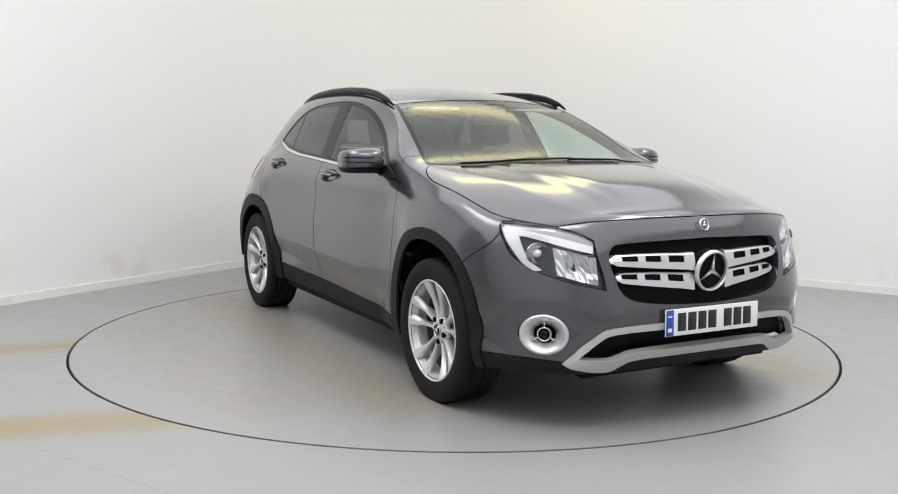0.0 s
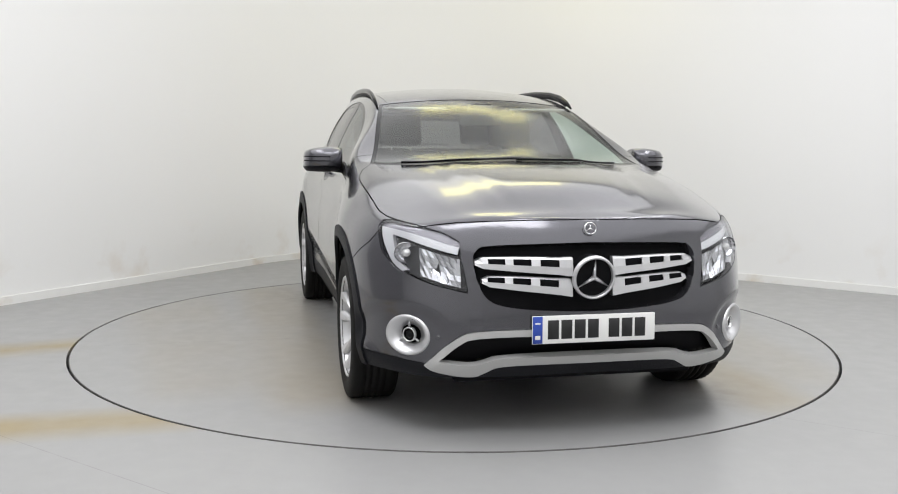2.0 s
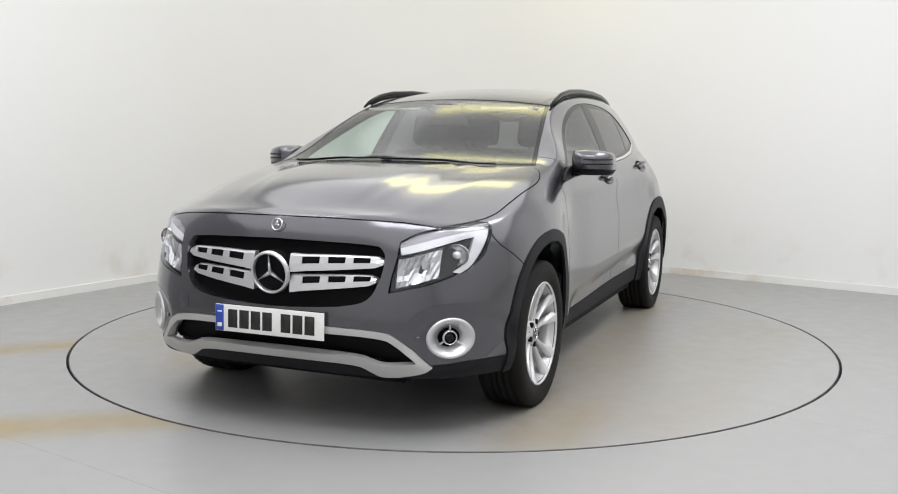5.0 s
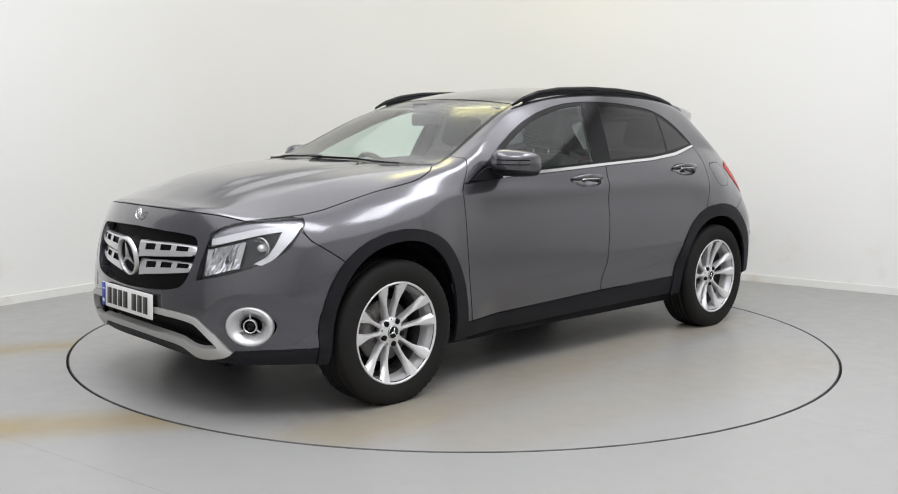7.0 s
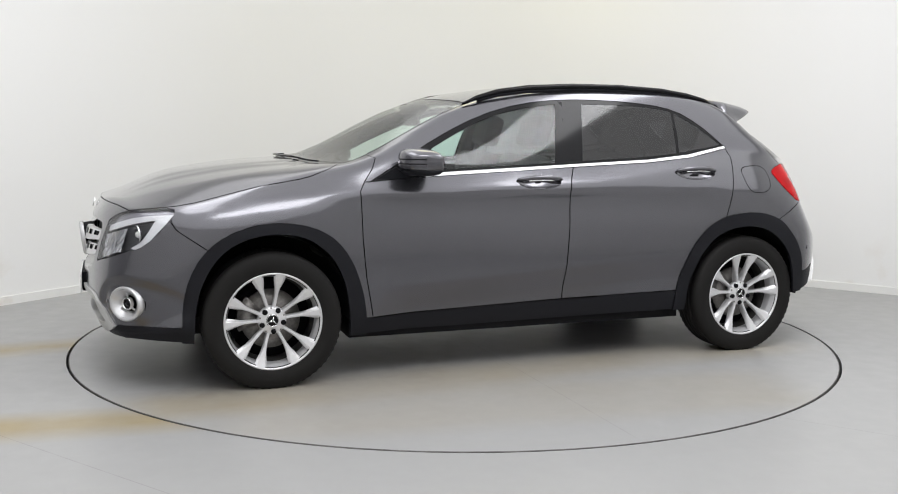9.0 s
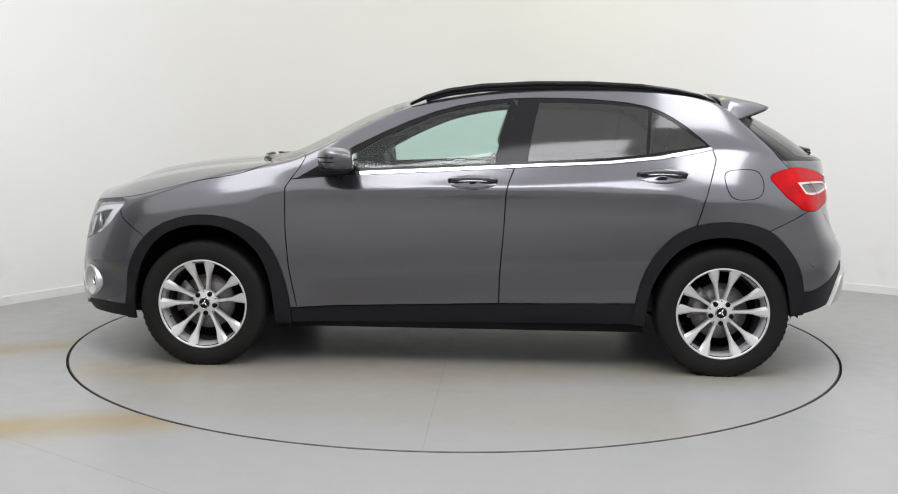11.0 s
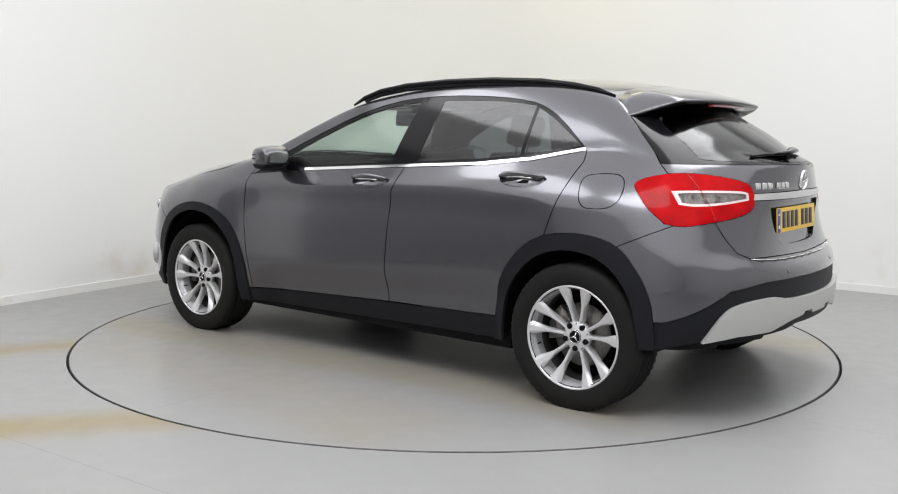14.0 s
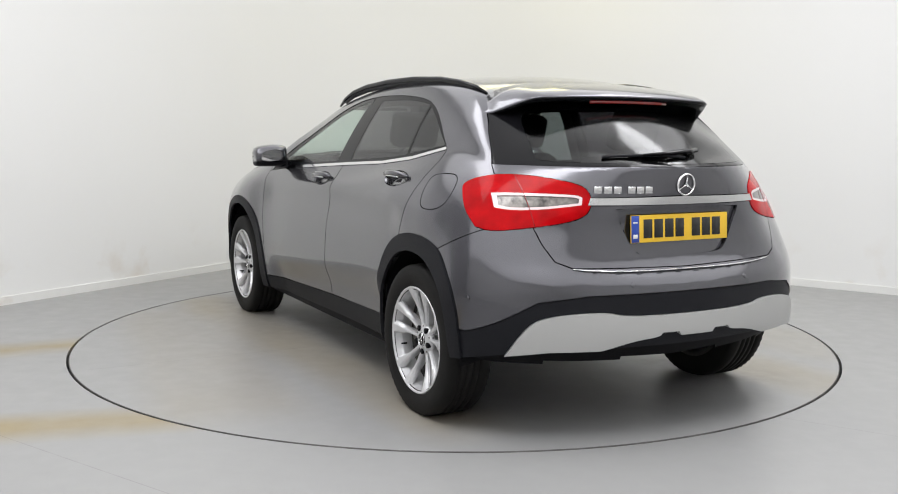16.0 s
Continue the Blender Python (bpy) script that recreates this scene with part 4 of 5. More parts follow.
# ---- inner shell, underbody and wheel houses ----
def build_shell():
    nu, nv = GRID.shape[0] - 1, GRID.shape[1] - 1
    holes = [("side", BELT_LOW + DLO_TOP), ("top", WIND_SEAL), ("end", BACK_TRIM), ("side", ARCH_F_IN), ("side", ARCH_R_IN)]
    flat = GRID.reshape(-1, 3)
    drop = np.zeros(len(flat), bool)
    for k, (view, outline) in enumerate(holes):
        a, b = AXES[view]
        hit = inside(outline, flat[:, a], flat[:, b])
        if k == 0:
            hit &= flat[:, 1] > .5
        if k == 1:
            hit &= flat[:, 2] > 1.0
        if k == 2:
            hit &= flat[:, 0] < -1.3
        drop |= hit
    drop |= flat[:, 2] < 0.27
    drop = drop.reshape(nu + 1, nv + 1)
    bm = bmesh.new()
    for s in (1, -1):
        ids = {}
        for i in range(nu):
            for j in range(nv):
                q = ((i, j), (i, j + 1), (i + 1, j + 1), (i + 1, j))
                if any(drop[a, b] for a, b in q):
                    continue
                vs = []
                for k in q:
                    if k not in ids:
                        end = abs(GRID[k][0]) > 1.7 and GRID[k][2] < .92
                        p = GRID[k] - GRID_N[k] * (0.075 if end else 0.022)
                        ids[k] = bm.verts.new((p[0], s * max(0, p[1]), p[2]))
                    vs.append(ids[k])
                if len({tuple(v.co) for v in vs}) == 4:
                    bm.faces.new(vs)
    part("inner_shell", bm, DEEP_BLACK, car, "black inner body shell")
    for x in (1.35, -1.35):
        for s in (1, -1):
            bm = bmesh.new()
            n = 24
            rows = []
            for y in (.868, .52):
                rows.append([bm.verts.new((x + .385 * math.cos(a), s * y, .34 + .40 * math.sin(a))) for a in np.linspace(-.08, math.pi + .08, n + 1)])
            for i in range(n):
                bm.faces.new((rows[0][i], rows[0][i + 1], rows[1][i + 1], rows[1][i]))
            bm.faces.new(rows[1])
            part("wheel_house", bm, DEEP_BLACK, car, "black wheel house liner")
    bm = bmesh.new()
    slab(bm, [(.96, -.80), (.96, .80), (-.96, .80), (-.96, -.80)], .205, .30)
    slab(bm, [(2.02, -.52), (2.02, .52), (.96, .52), (.96, -.52)], .215, .30)
    slab(bm, [(-.96, -.46), (-.96, .46), (-1.5, .46), (-1.5, -.46)], .36, .40)
    slab(bm, [(-1.5, -.5), (-1.5, .5), (-1.98, .5), (-1.98, -.5)], .405, .43)
    part("underbody", bm, DEEP_BLACK, car, "black underbody trays", smooth=False)
    bm = bmesh.new()
    revolve([(.0, 0), (.10, 0), (.11, .02), (.11, .40), (.10, .42), (0, .42)], 24, pose(-1.80, .30, .47, 90, 0, 0), bm)
    part("silencer", bm, BLACK_TRIM, car, "dark exhaust silencer")


build_shell()


# ---- wheels ----
HUB_Z = .327


def tyre_mesh():
    bm = bmesh.new()
    n = 120
    prof = [(.222, -.092), (.236, -.098), (.262, -.108), (.290, -.110), (.312, -.106), (.324, -.100), (.331, -.090), (.3345, -.074)]
    tread = []
    for c in (-.045, -.015, .015, .045):
        tread += [(.3350, c - .0065), (.3275, c - .0045), (.3275, c + .0045), (.3350, c + .0065)]
    prof = prof + tread + [(r, -h) for r, h in prof[::-1]]
    rows = []
    for k, (r, h) in enumerate(prof):
        row = []
        for i in range(n):
            a = 2 * math.pi * i / n
            rr = r
            if k in (4, 5, 6) or k in (len(prof) - 5, len(prof) - 6, len(prof) - 7):
                rr = r + (0.003 if i % 2 else -0.002)
            row.append(bm.verts.new((rr * math.cos(a), rr * math.sin(a), h)))
        rows.append(row)
    for a, b in zip(rows, rows[1:]):
        for i in range(n):
            bm.faces.new((a[i], a[(i + 1) % n], b[(i + 1) % n], b[i]))
    bmesh.ops.recalc_face_normals(bm, faces=bm.faces)
    for f in bm.faces:
        if f.normal.length and f.calc_center_median().xy.length > .3 and f.normal.xy.dot(f.calc_center_median().xy) < -.05:
            bmesh.ops.reverse_faces(bm, faces=bm.faces)
            break
    return bm


def spoke_mesh():
    """One spoke of the alloy rim along local x, its face towards z."""
    bm = bmesh.new()
    stations = [(.036, .0115, .034, .030), (.070, .0092, .035, .032), (.105, .0090, .040, .030), (.135, .0102, .046, .026), (.158, .0140, .052, .022),
                (.178, .0205, .058, .019), (.195, .0255, .064, .017), (.212, .0290, .070, .016), (.2245, .0330, .074, .014), (.2325, .0400, .0775, .010)]
    rows = []
    for r, half, face, deep in stations:
        c = half * 0.55
        rows.append([bm.verts.new(p) for p in ((r, -half, face - .012), (r, -c, face), (r, c, face), (r, half, face - .012), (r, half * .8, face - deep - .014),
                                               (r, -half * .8, face - deep - .014))])
    for a, b in zip(rows, rows[1:]):
        for k in range(6):
            bm.faces.new((a[k], a[(k + 1) % 6], b[(k + 1) % 6], b[k]))
    bm.faces.new(rows[0][::-1])
    bm.faces.new(rows[-1])
    bmesh.ops.recalc_face_normals(bm, faces=bm.faces)
    bmesh.ops.bevel(bm, geom=[e for e in bm.edges if abs(e.verts[0].co.x - e.verts[1].co.x) > .01 and max(v.co.z for v in e.verts) > .02], offset=.003, segments=2, affect="EDGES")
    return bm


def build_wheel():
    wheel = new("wheel")
    wheel.parent = car
    tagged(wheel, "black tyre on a silver alloy rim with five spoke pairs")
    part("tyre", tyre_mesh(), RUBBER, wheel, "black road tyre")
    rim = part("rim", revolve([(.236, .092), (.2375, .098), (.233, .102), (.227, .098), (.224, .085), (.221, .072), (.216, .06)], 72), ALLOY, wheel, "silver alloy rim")
    part("well", revolve([(.2165, .0605), (.2135, .045), (.2125, .012)], 72), ALLOY, rim, "bright outer lip of the rim well")
    part("barrel", revolve([(.2125, .0125), (.205, .0), (.198, -.06), (.21, -.09), (.232, -.098), (.236, -.094)], 72), RIM_SHADE, rim, "inside of the rim, its shade put into the colour")
    sp = bpy.data.meshes.new("spoke")
    b = spoke_mesh()
    bmesh.ops.translate(b, verts=b.verts, vec=(0, 0, .024))
    b.to_mesh(sp)
    b.free()
    for p in sp.polygons:
        p.use_smooth = False
    sp.materials.append(ALLOY)
    for i in range(5):
        for half in (-14.2, 14.2):
            ob = new("spoke", sp)
            ob.parent = rim
            ob.matrix_basis = pose(0, 0, 0, 0, 0, 72 * i + half)
    part("hub", revolve([(0, .066), (.031, .066), (.036, .063), (.052, .061), (.064, .057), (.070, .046), (.068, .02), (.0, .01)], 40), ALLOY, wheel, "silver hub")
    cap = part("hub_cap", revolve([(0, .069), (.029, .069), (.0315, .066), (.0315, .058)], 32), SEAL, wheel, "black hub cap with silver emblem")
    em = bmesh.new()
    revolve([(.0295, .0675), (.0305, .0705), (.0275, .0705), (.0270, .0690)], 32, None, em)
    for k in range(3):
        prism([(-.0045, 0), (0, -.003), (.0045, 0), (0, .026)], .002, pose(0, 0, .069, 0, 0, 120 * k + 60), em)
    part("emblem", em, CHROME, cap)
    for i in range(5):
        a = 36 + 72 * i
        x, y = .054 * math.cos(radians(a)), .054 * math.sin(radians(a))
        bolt = bmesh.new()
        revolve([(.0, .0675), (.0118, .0675), (.0128, .066), (.0128, .045), (.010, .043), (0, .043)], 16, pose(x, y, 0), bolt)
        part("bolt", bolt, DEEP_BLACK, wheel, "dark wheel bolt")
        x, y = .060 * math.cos(radians(72 * i)), .060 * math.sin(radians(72 * i))
        part("dimple", revolve([(0, .0602), (.0035, .0602), (.0045, .0592), (.0045, .056)], 10, pose(x, y, 0)), DISC_METAL, wheel)
    part("valve", tube([(.205 * math.cos(.62), .205 * math.sin(.62), .045), (.198 * math.cos(.62), .198 * math.sin(.62), .074)], [.0045, .0035], 8), DEEP_BLACK, wheel, "black tyre valve")
    part("brake_disc", revolve([(.05, .0), (.145, .0), (.145, -.02), (.05, -.02)], 48), DISC_METAL, wheel, "grey brake disc")
    cal = bmesh.new()
    prism([(.075 * math.cos(a), .075 * math.sin(a)) for a in np.linspace(-.55, .55, 8)] + [(.165 * math.cos(a), .165 * math.sin(a)) for a in np.linspace(.55, -.55, 8)], .06, pose(0, 0, -.03), cal, .006)
    part("brake_caliper", cal, DISC_METAL, wheel, "grey brake caliper")
    # added black disc: the wheel is open here, only shade lies behind the spokes
    part("wheel_shade_disc", revolve([(0, -.05), (.20, -.05), (.20, -.052), (0, -.052)], 40), DEEP_BLACK, wheel, "black disc standing in for the shade behind the spokes")
    return wheel


WHEEL_Y = .793
first_wheel = build_wheel()
first_wheel.matrix_basis = pose(1.35, WHEEL_Y, HUB_Z, -90, 0, 0) @ pose(0, 0, 0, 0, 0, -13)
for x, s, turn in ((1.35, -1, 20), (-1.35, 1, -19), (-1.35, -1, 4)):
    copy_thing(first_wheel, (pose(x, WHEEL_Y, HUB_Z, -90, 0, 0) if s > 0 else pose(x, -WHEEL_Y, HUB_Z, 90, 0, 0)) @ pose(0, 0, 0, 0, 0, turn))


# ---- grille and emblems ----
def emblem(bm, r, thick, m, arm=0.11):
    """A ring with three arms, facing local z."""
    revolve([(r * .85, 0), (r * .86, thick), (r * .91, thick * 1.25), (r * .98, thick * .9), (r, 0)], 48, m, bm)
    for k in range(3):
        mm = m @ pose(0, 0, thick * .3, 0, 0, 90 + 120 * k)
        w = r * arm
        base = [bm.verts.new(mm @ Vector(p)) for p in ((-w * .6, -w, 0), (-w * .6, w, 0), (r * .93, 0, thick * .4))]
        tip = bm.verts.new(mm @ Vector((0, 0, thick * 1.1)))
        bm.faces.new((base[0], base[2], tip))
        bm.faces.new((base[2], base[1], tip))
        bm.faces.new((base[1], base[0], tip))
        bm.faces.new(base[::-1])
    bmesh.ops.recalc_face_normals(bm, faces=bm.faces)


def grille_x(y):
    return 2.192 - 0.02 * (abs(y) / .25) ** 2 * (1 if abs(y) < .25 else 1) - 0.015 * max(0, abs(y) - .3) / .17


def louvre(z0, z1, z2, half):
    """One silver louvre with three slots on either side, bowed like the nose. z0, z1: its lower and upper edge at the badge; z2: drop of its outer end."""
    slots = [(.140, .216), (.252, .322), (.353, .418)]
    for s in (1, -1):
        bm = bmesh.new()
        ys = sorted({.085, half, *[e for p in slots for e in p if e < half - .02], .11, .185, .29, half - .03, half - .012})
        rows = []
        for y in ys:
            q = (y - .085) / (half - .085)
            lo = z0 + (z2 - z0) * q
            hi = z1 + (z2 + (z1 - z0) * (1 - .42 * q) - z1) * q
            flare = .006 * ease(.150, .085, y)
            lo, hi = lo - flare * .5, hi + flare
            end = ease(half, half - .03, y)
            mid = (lo + hi) / 2
            lo, hi = mid + (lo - mid) * (.45 + .55 * end), mid + (hi - mid) * (.45 + .55 * end)
            x = grille_x(y)
            t = (hi - lo)
            rows.append([Vector((x + .008, s * y, lo)), Vector((x + .004, s * y, lo + t * .46)), Vector((x - .004, s * y, lo + t * .88)), Vector((x - .009, s * y, hi)), Vector((x - .035, s * y, hi)), Vector((x - .035, s * y, lo))])
        vs = [[bm.verts.new(p) for p in row] for row in rows]
        for i in range(len(ys) - 1):
            mid = (ys[i] + ys[i + 1]) / 2
            hole = any(a < mid < b for a, b in slots)
            for k in range(6):
                if hole and k in (1, 4):
                    continue
                bm.faces.new((vs[i][k], vs[i + 1][k], vs[i + 1][(k + 1) % 6], vs[i][(k + 1) % 6]))
        bm.faces.new(vs[0])
        bm.faces.new(vs[-1])
        bmesh.ops.recalc_face_normals(bm, faces=bm.faces)
        lv = part("louvre", bm, SILVER, car, "silver grille louvre with slots", smooth=False)
        # a black box in each slot stands in for the shade inside it
        for a, b in slots:
            if a > half - .04:
                continue
            b = min(b, half - .015)
            q = ((a + b) / 2 - .085) / (half - .085)
            mid = (z0 + (z2 - z0) * q + z1 + (z2 + (z1 - z0) * (1 - .42 * q) - z1) * q) / 2
            x = (grille_x(a) + grille_x(b)) / 2
            lean = math.degrees(math.atan2(grille_x(b) - grille_x(a), b - a))
            part("slot_shadow", soft_box(-.028, -.006, -(b - a) / 2 - .002, (b - a) / 2 + .002, -.024, .020, .001, 1, Matrix.Translation((x, s * (a + b) / 2, mid)) @ pose(0, 0, 0, 0, 0, -s * lean)), DEEP_BLACK, lv, "black box standing in for the shade in the slot", smooth=False)


louvre(.672, .738, .700, .468)
louvre(.590, .655, .628, .440)
bm = bmesh.new()
emblem(bm, .090, .016, axes_at((2.197, 0, .664), (0, 1, 0), (.12, 0, 1)), .13)
star = part("emblem", bm, SILVER, car, "large chrome ring emblem on the grille")
part("emblem_backing", revolve([(0, 0), (.082, 0), (.084, -.01), (.084, -.05)], 40, axes_at((2.195, 0, .664), (0, 1, 0), (.12, 0, 1))), DEEP_BLACK, star, "black disc behind the emblem", smooth=False)
bm = bmesh.new()
p, n = skin("end", .0, .855, "front")
emblem(bm, .026, .004, axes_at((2.147, 0, .855), (0, 1, 0), (-.25, 0, 1)), .16)
part("hood_badge", bm, CHROME, car, "small round badge on the nose")
bm = bmesh.new()
p, n = skin("end", .0, 1.03, "rear")
emblem(bm, .047, .007, axes_at((p.x - .001, 0, 1.03), (0, -1, 0), (n.z, 0, -n.x)), .14)
part("emblem", bm, CHROME, car, "chrome ring emblem on the tailgate")


# ---- plates: their characters are plain bars ----
def number_plate(name, m, face, label):
    """Local x runs along the plate, y up, z out of it."""
    plate = part(name, soft_box(-.26, .26, -.056, .056, 0, .006, .0025, 2, m), face, car, label)
    part("blue_band", soft_box(-.258, -.218, -.054, .054, .0062, .0072, .0004, 1, m), PLATE_BLUE, plate, "blue band")
    for y, h in ((.026, .006), (-.030, .016)):
        part("band_mark", soft_box(-.249, -.227, y - h / 2, y + h / 2, .0072, .0078, .0002, 1, m), PLATE_WHITE, plate)
    x = -.196
    for k in range(7):
        if k == 4:
            x += .032
        part("character_bar", soft_box(x, x + .046, -.038, .038, .0062, .0072, .0004, 1, m), PLATE_BLACK, plate, "plain dark bar")
        x += .056


number_plate("number_plate", axes_at((2.217, 0, .462), (0, 1, 0), (-.03, 0, 1)), PLATE_WHITE, "white front number plate with dark bars")
number_plate("number_plate", axes_at((skin("end", .0, .852, "rear")[0].x + .002, 0, .852), (0, -1, 0), (.06, 0, 1)), PLATE_YELLOW, "yellow rear number plate with dark bars")
p, n = skin("end", .470, .505, "front")
part("towing_cover", soft_box(-.026, .026, -.030, .030, -.003, .0012, .001, 2, axes_at((p.x, -p.y, p.z), (n.y, n.x, 0), (-n.z, 0, n.x))), PAINT, car, "square grey towing eye cover")
part("plate_holder", soft_box(2.12, 2.215, -.24, .24, .415, .515, .008, 2), DEEP_BLACK, car, "black plate holder")
letters = new("model_lettering")
letters.parent = car
tagged(letters, "chrome bars in place of lettering")
for k in range(6):
    y = .395 - k * .0385 - (.02 if k > 2 else 0)
    p, n = skin("end", y, 1.010, "rear")
    m = axes_at(p + n * .0035, (0, -1, 0) if n.y < .1 else (n.y, -n.x, 0), (0, 0, 1))
    if (m.to_3x3() @ Vector((0, 0, 1))).x > 0:
        m = m @ pose(0, 0, 0, 180, 0, 0)
    part("letter_bar", soft_box(-.016, .016, -.014, .014, -.003, .0015, .0008, 1, m), CHROME_SATIN, letters)


# ---- headlights ----
lens_faces = STORE["headlight"] + STORE["light_strip"] + STORE["lamp_brow"]
for k, s in enumerate((1, -1)):
    lamp = new("headlight")
    lamp.parent = car
    tagged(lamp, "headlight with clear lens and white light strip")

    def piece(name, faces, mat, offset, gap, depth, label):
        me = panel_mesh(name, faces, COORDS, NORMS, offset, gap, depth, (s,))
        me.materials.append(mat)
        ob = new(name, me)
        ob.parent = lamp
        return tagged(ob, label)
    lens = piece("lens", lens_faces, LENS, -.001, .0045, 0, "clear lens")
    lens.visible_shadow = False
    piece("seal", lens_faces, SEAL, -.042, -.002, 0, "black lamp back")
    piece("housing", STORE["headlight"], LAMP_HOUSING, -.030, .002, .004, "dark lamp housing")
    piece("brow", STORE["lamp_brow"], LAMP_BROW, -.018, .0, .01, "lamp brow, silver tint for the reflection in the lens")
    piece("light_strip", STORE["light_strip"], LAMP_WHITE, -.014, .001, .02, "white light guide")
    for y, z, r, sx in ((.722, .748, .046, 1.12),):
        p, n = skin("end", y, z, "front")
        n = (n + Vector((1.6, 0, 0))).normalized()
        p = p - n * .022
        m = axes_at((p.x, s * p.y, p.z), (-n.y * s, n.x, 0), (0, 0, 1))
        if (m.to_3x3() @ Vector((0, 0, 1))).x < 0:
            m = m @ pose(0, 0, 0, 180, 0, 0)
        m = m @ Matrix.Diagonal((sx, 1, 1, 1))
        bowl = part("reflector", revolve([(r, .004), (r * .96, .008), (r * .90, .0), (r * .72, -.010), (r * .45, -.016), (0, -.018)], 14, m), LAMP_CHROME, lamp, "chrome reflector bowl", smooth=False)
        part("bulb_cap", revolve([(0, .010), (.011, .008), (.016, .0), (.016, -.018)], 16, m), CLEAR_REFLECTOR, bowl, "bulb cap")
    # faceted reflector that runs down to the inner tip
    facets = random.Random(5)
    bm = bmesh.new()
    rows = []
    for y in np.linspace(.680, .528, 15):
        top = float(np.interp(y, [.535, .585, .662, .70], [.736, .748, .770, .78]))
        low = float(np.interp(y, [.53, .59, .668], [.624, .638, .662]))
        row = []
        for j in range(6):
            q = j / 5
            p, n = skin("end", y, top + (low - top) * q, "front")
            bowl = 1 - min(1.0, ((y - .600) / .06) ** 2 + ((q - .5) / .45) ** 2)
            p = p - n * (.008 + .008 * facets.random() + .020 * max(0.0, bowl))
            row.append(bm.verts.new((p.x, s * p.y, p.z)))
        rows.append(row)
    for a, b in zip(rows, rows[1:]):
        for j in range(5):
            bm.faces.new((a[j], b[j], b[j + 1]))
            bm.faces.new((a[j], b[j + 1], a[j + 1]))
    bmesh.ops.recalc_face_normals(bm, faces=bm.faces)
    part("reflector", bm, LAMP_CHROME, lamp, "faceted chrome reflector", smooth=False)

# ---- tail lamps ----
for s in (1, -1):
    lamp = new("tail_lamp")
    lamp.parent = car
    tagged(lamp, "red tail lamp with a clear window")
    for name, faces, mat, off, dep, label in (("lens", STORE["tail_lamp"], RED_LENS, .003, .03, "glossy red lens"),
                                              ("border", STORE["tail_border"], TAIL_RIM, .002, .01, "pale border"),
                                              ("clear_window", STORE["tail_clear"], TAIL_CLEAR, -.004, .0, "clear reversing lamp window")):
        me = panel_mesh(name, faces, COORDS, NORMS, off, .0012 if name == "lens" else -.0005, dep, (s,))
        me.materials.append(mat)
        ob = new(name, me)
        ob.parent = lamp
        tagged(ob, label)
    seam = []
    for q in np.linspace(0, 1, 9):
        p, n = skin("end", .650 - .016 * q, 1.066 - .205 * q, "rear")
        p = p + n * .0025
        seam.append((p.x, s * p.y, p.z))
    part("seam", tube(seam, .0018, 6), DARK_RED, lamp, "dark joint across the lamp")

# ---- fog lamps ----
for s in (1, -1):
    p, n = skin("end", .722, .420, "front")
    n = (n + Vector((.14, 0, 0))).normalized()
    p = p - n * .005
    m = axes_at((p.x, s * p.y, p.z), (-n.y * s, n.x, 0), (0, 0, 1))
    if (m.to_3x3() @ Vector((0, 0, 1))).dot(Vector((n.x, s * n.y, 0))) < 0:
        m = axes_at((p.x, s * p.y, p.z), (n.y * s, -n.x, 0), (0, 0, 1))
    fog = new("fog_lamp")
    fog.parent = car
    tagged(fog, "round fog lamp in a silver surround")
    wide = m @ Matrix.Diagonal((1.22, 1, 1, 1))
    part("surround", revolve([(.083, -.025), (.084, .004), (.080, .010), (.073, .010), (.066, .002), (.040, -.022), (.038, -.03)], 40, wide), SILVER, fog, "silver oval surround")
    part("back", revolve([(.0, -.034), (.05, -.034), (.052, -.03)], 24, m), DEEP_BLACK, fog, "black lamp well")
    part("ring", revolve([(.030, -.03), (.030, -.006), (.027, -.003), (.024, -.006), (.023, -.02)], 28, m), CHROME_SATIN, fog, "chrome ring")
    part("bulb_lens", revolve([(0, -.006), (.012, -.008), (.021, -.015), (.022, -.024)], 24, m), SEAL, fog, "dark projector lens")
    for a in (90, 210, 330):
        mm = m @ pose(0, 0, -.012, 0, 0, a - 90)
        part("fin", soft_box(-.003, .003, .032, .052, -.006, .004, .001, 1, mm), SILVER, fog, "silver fin")


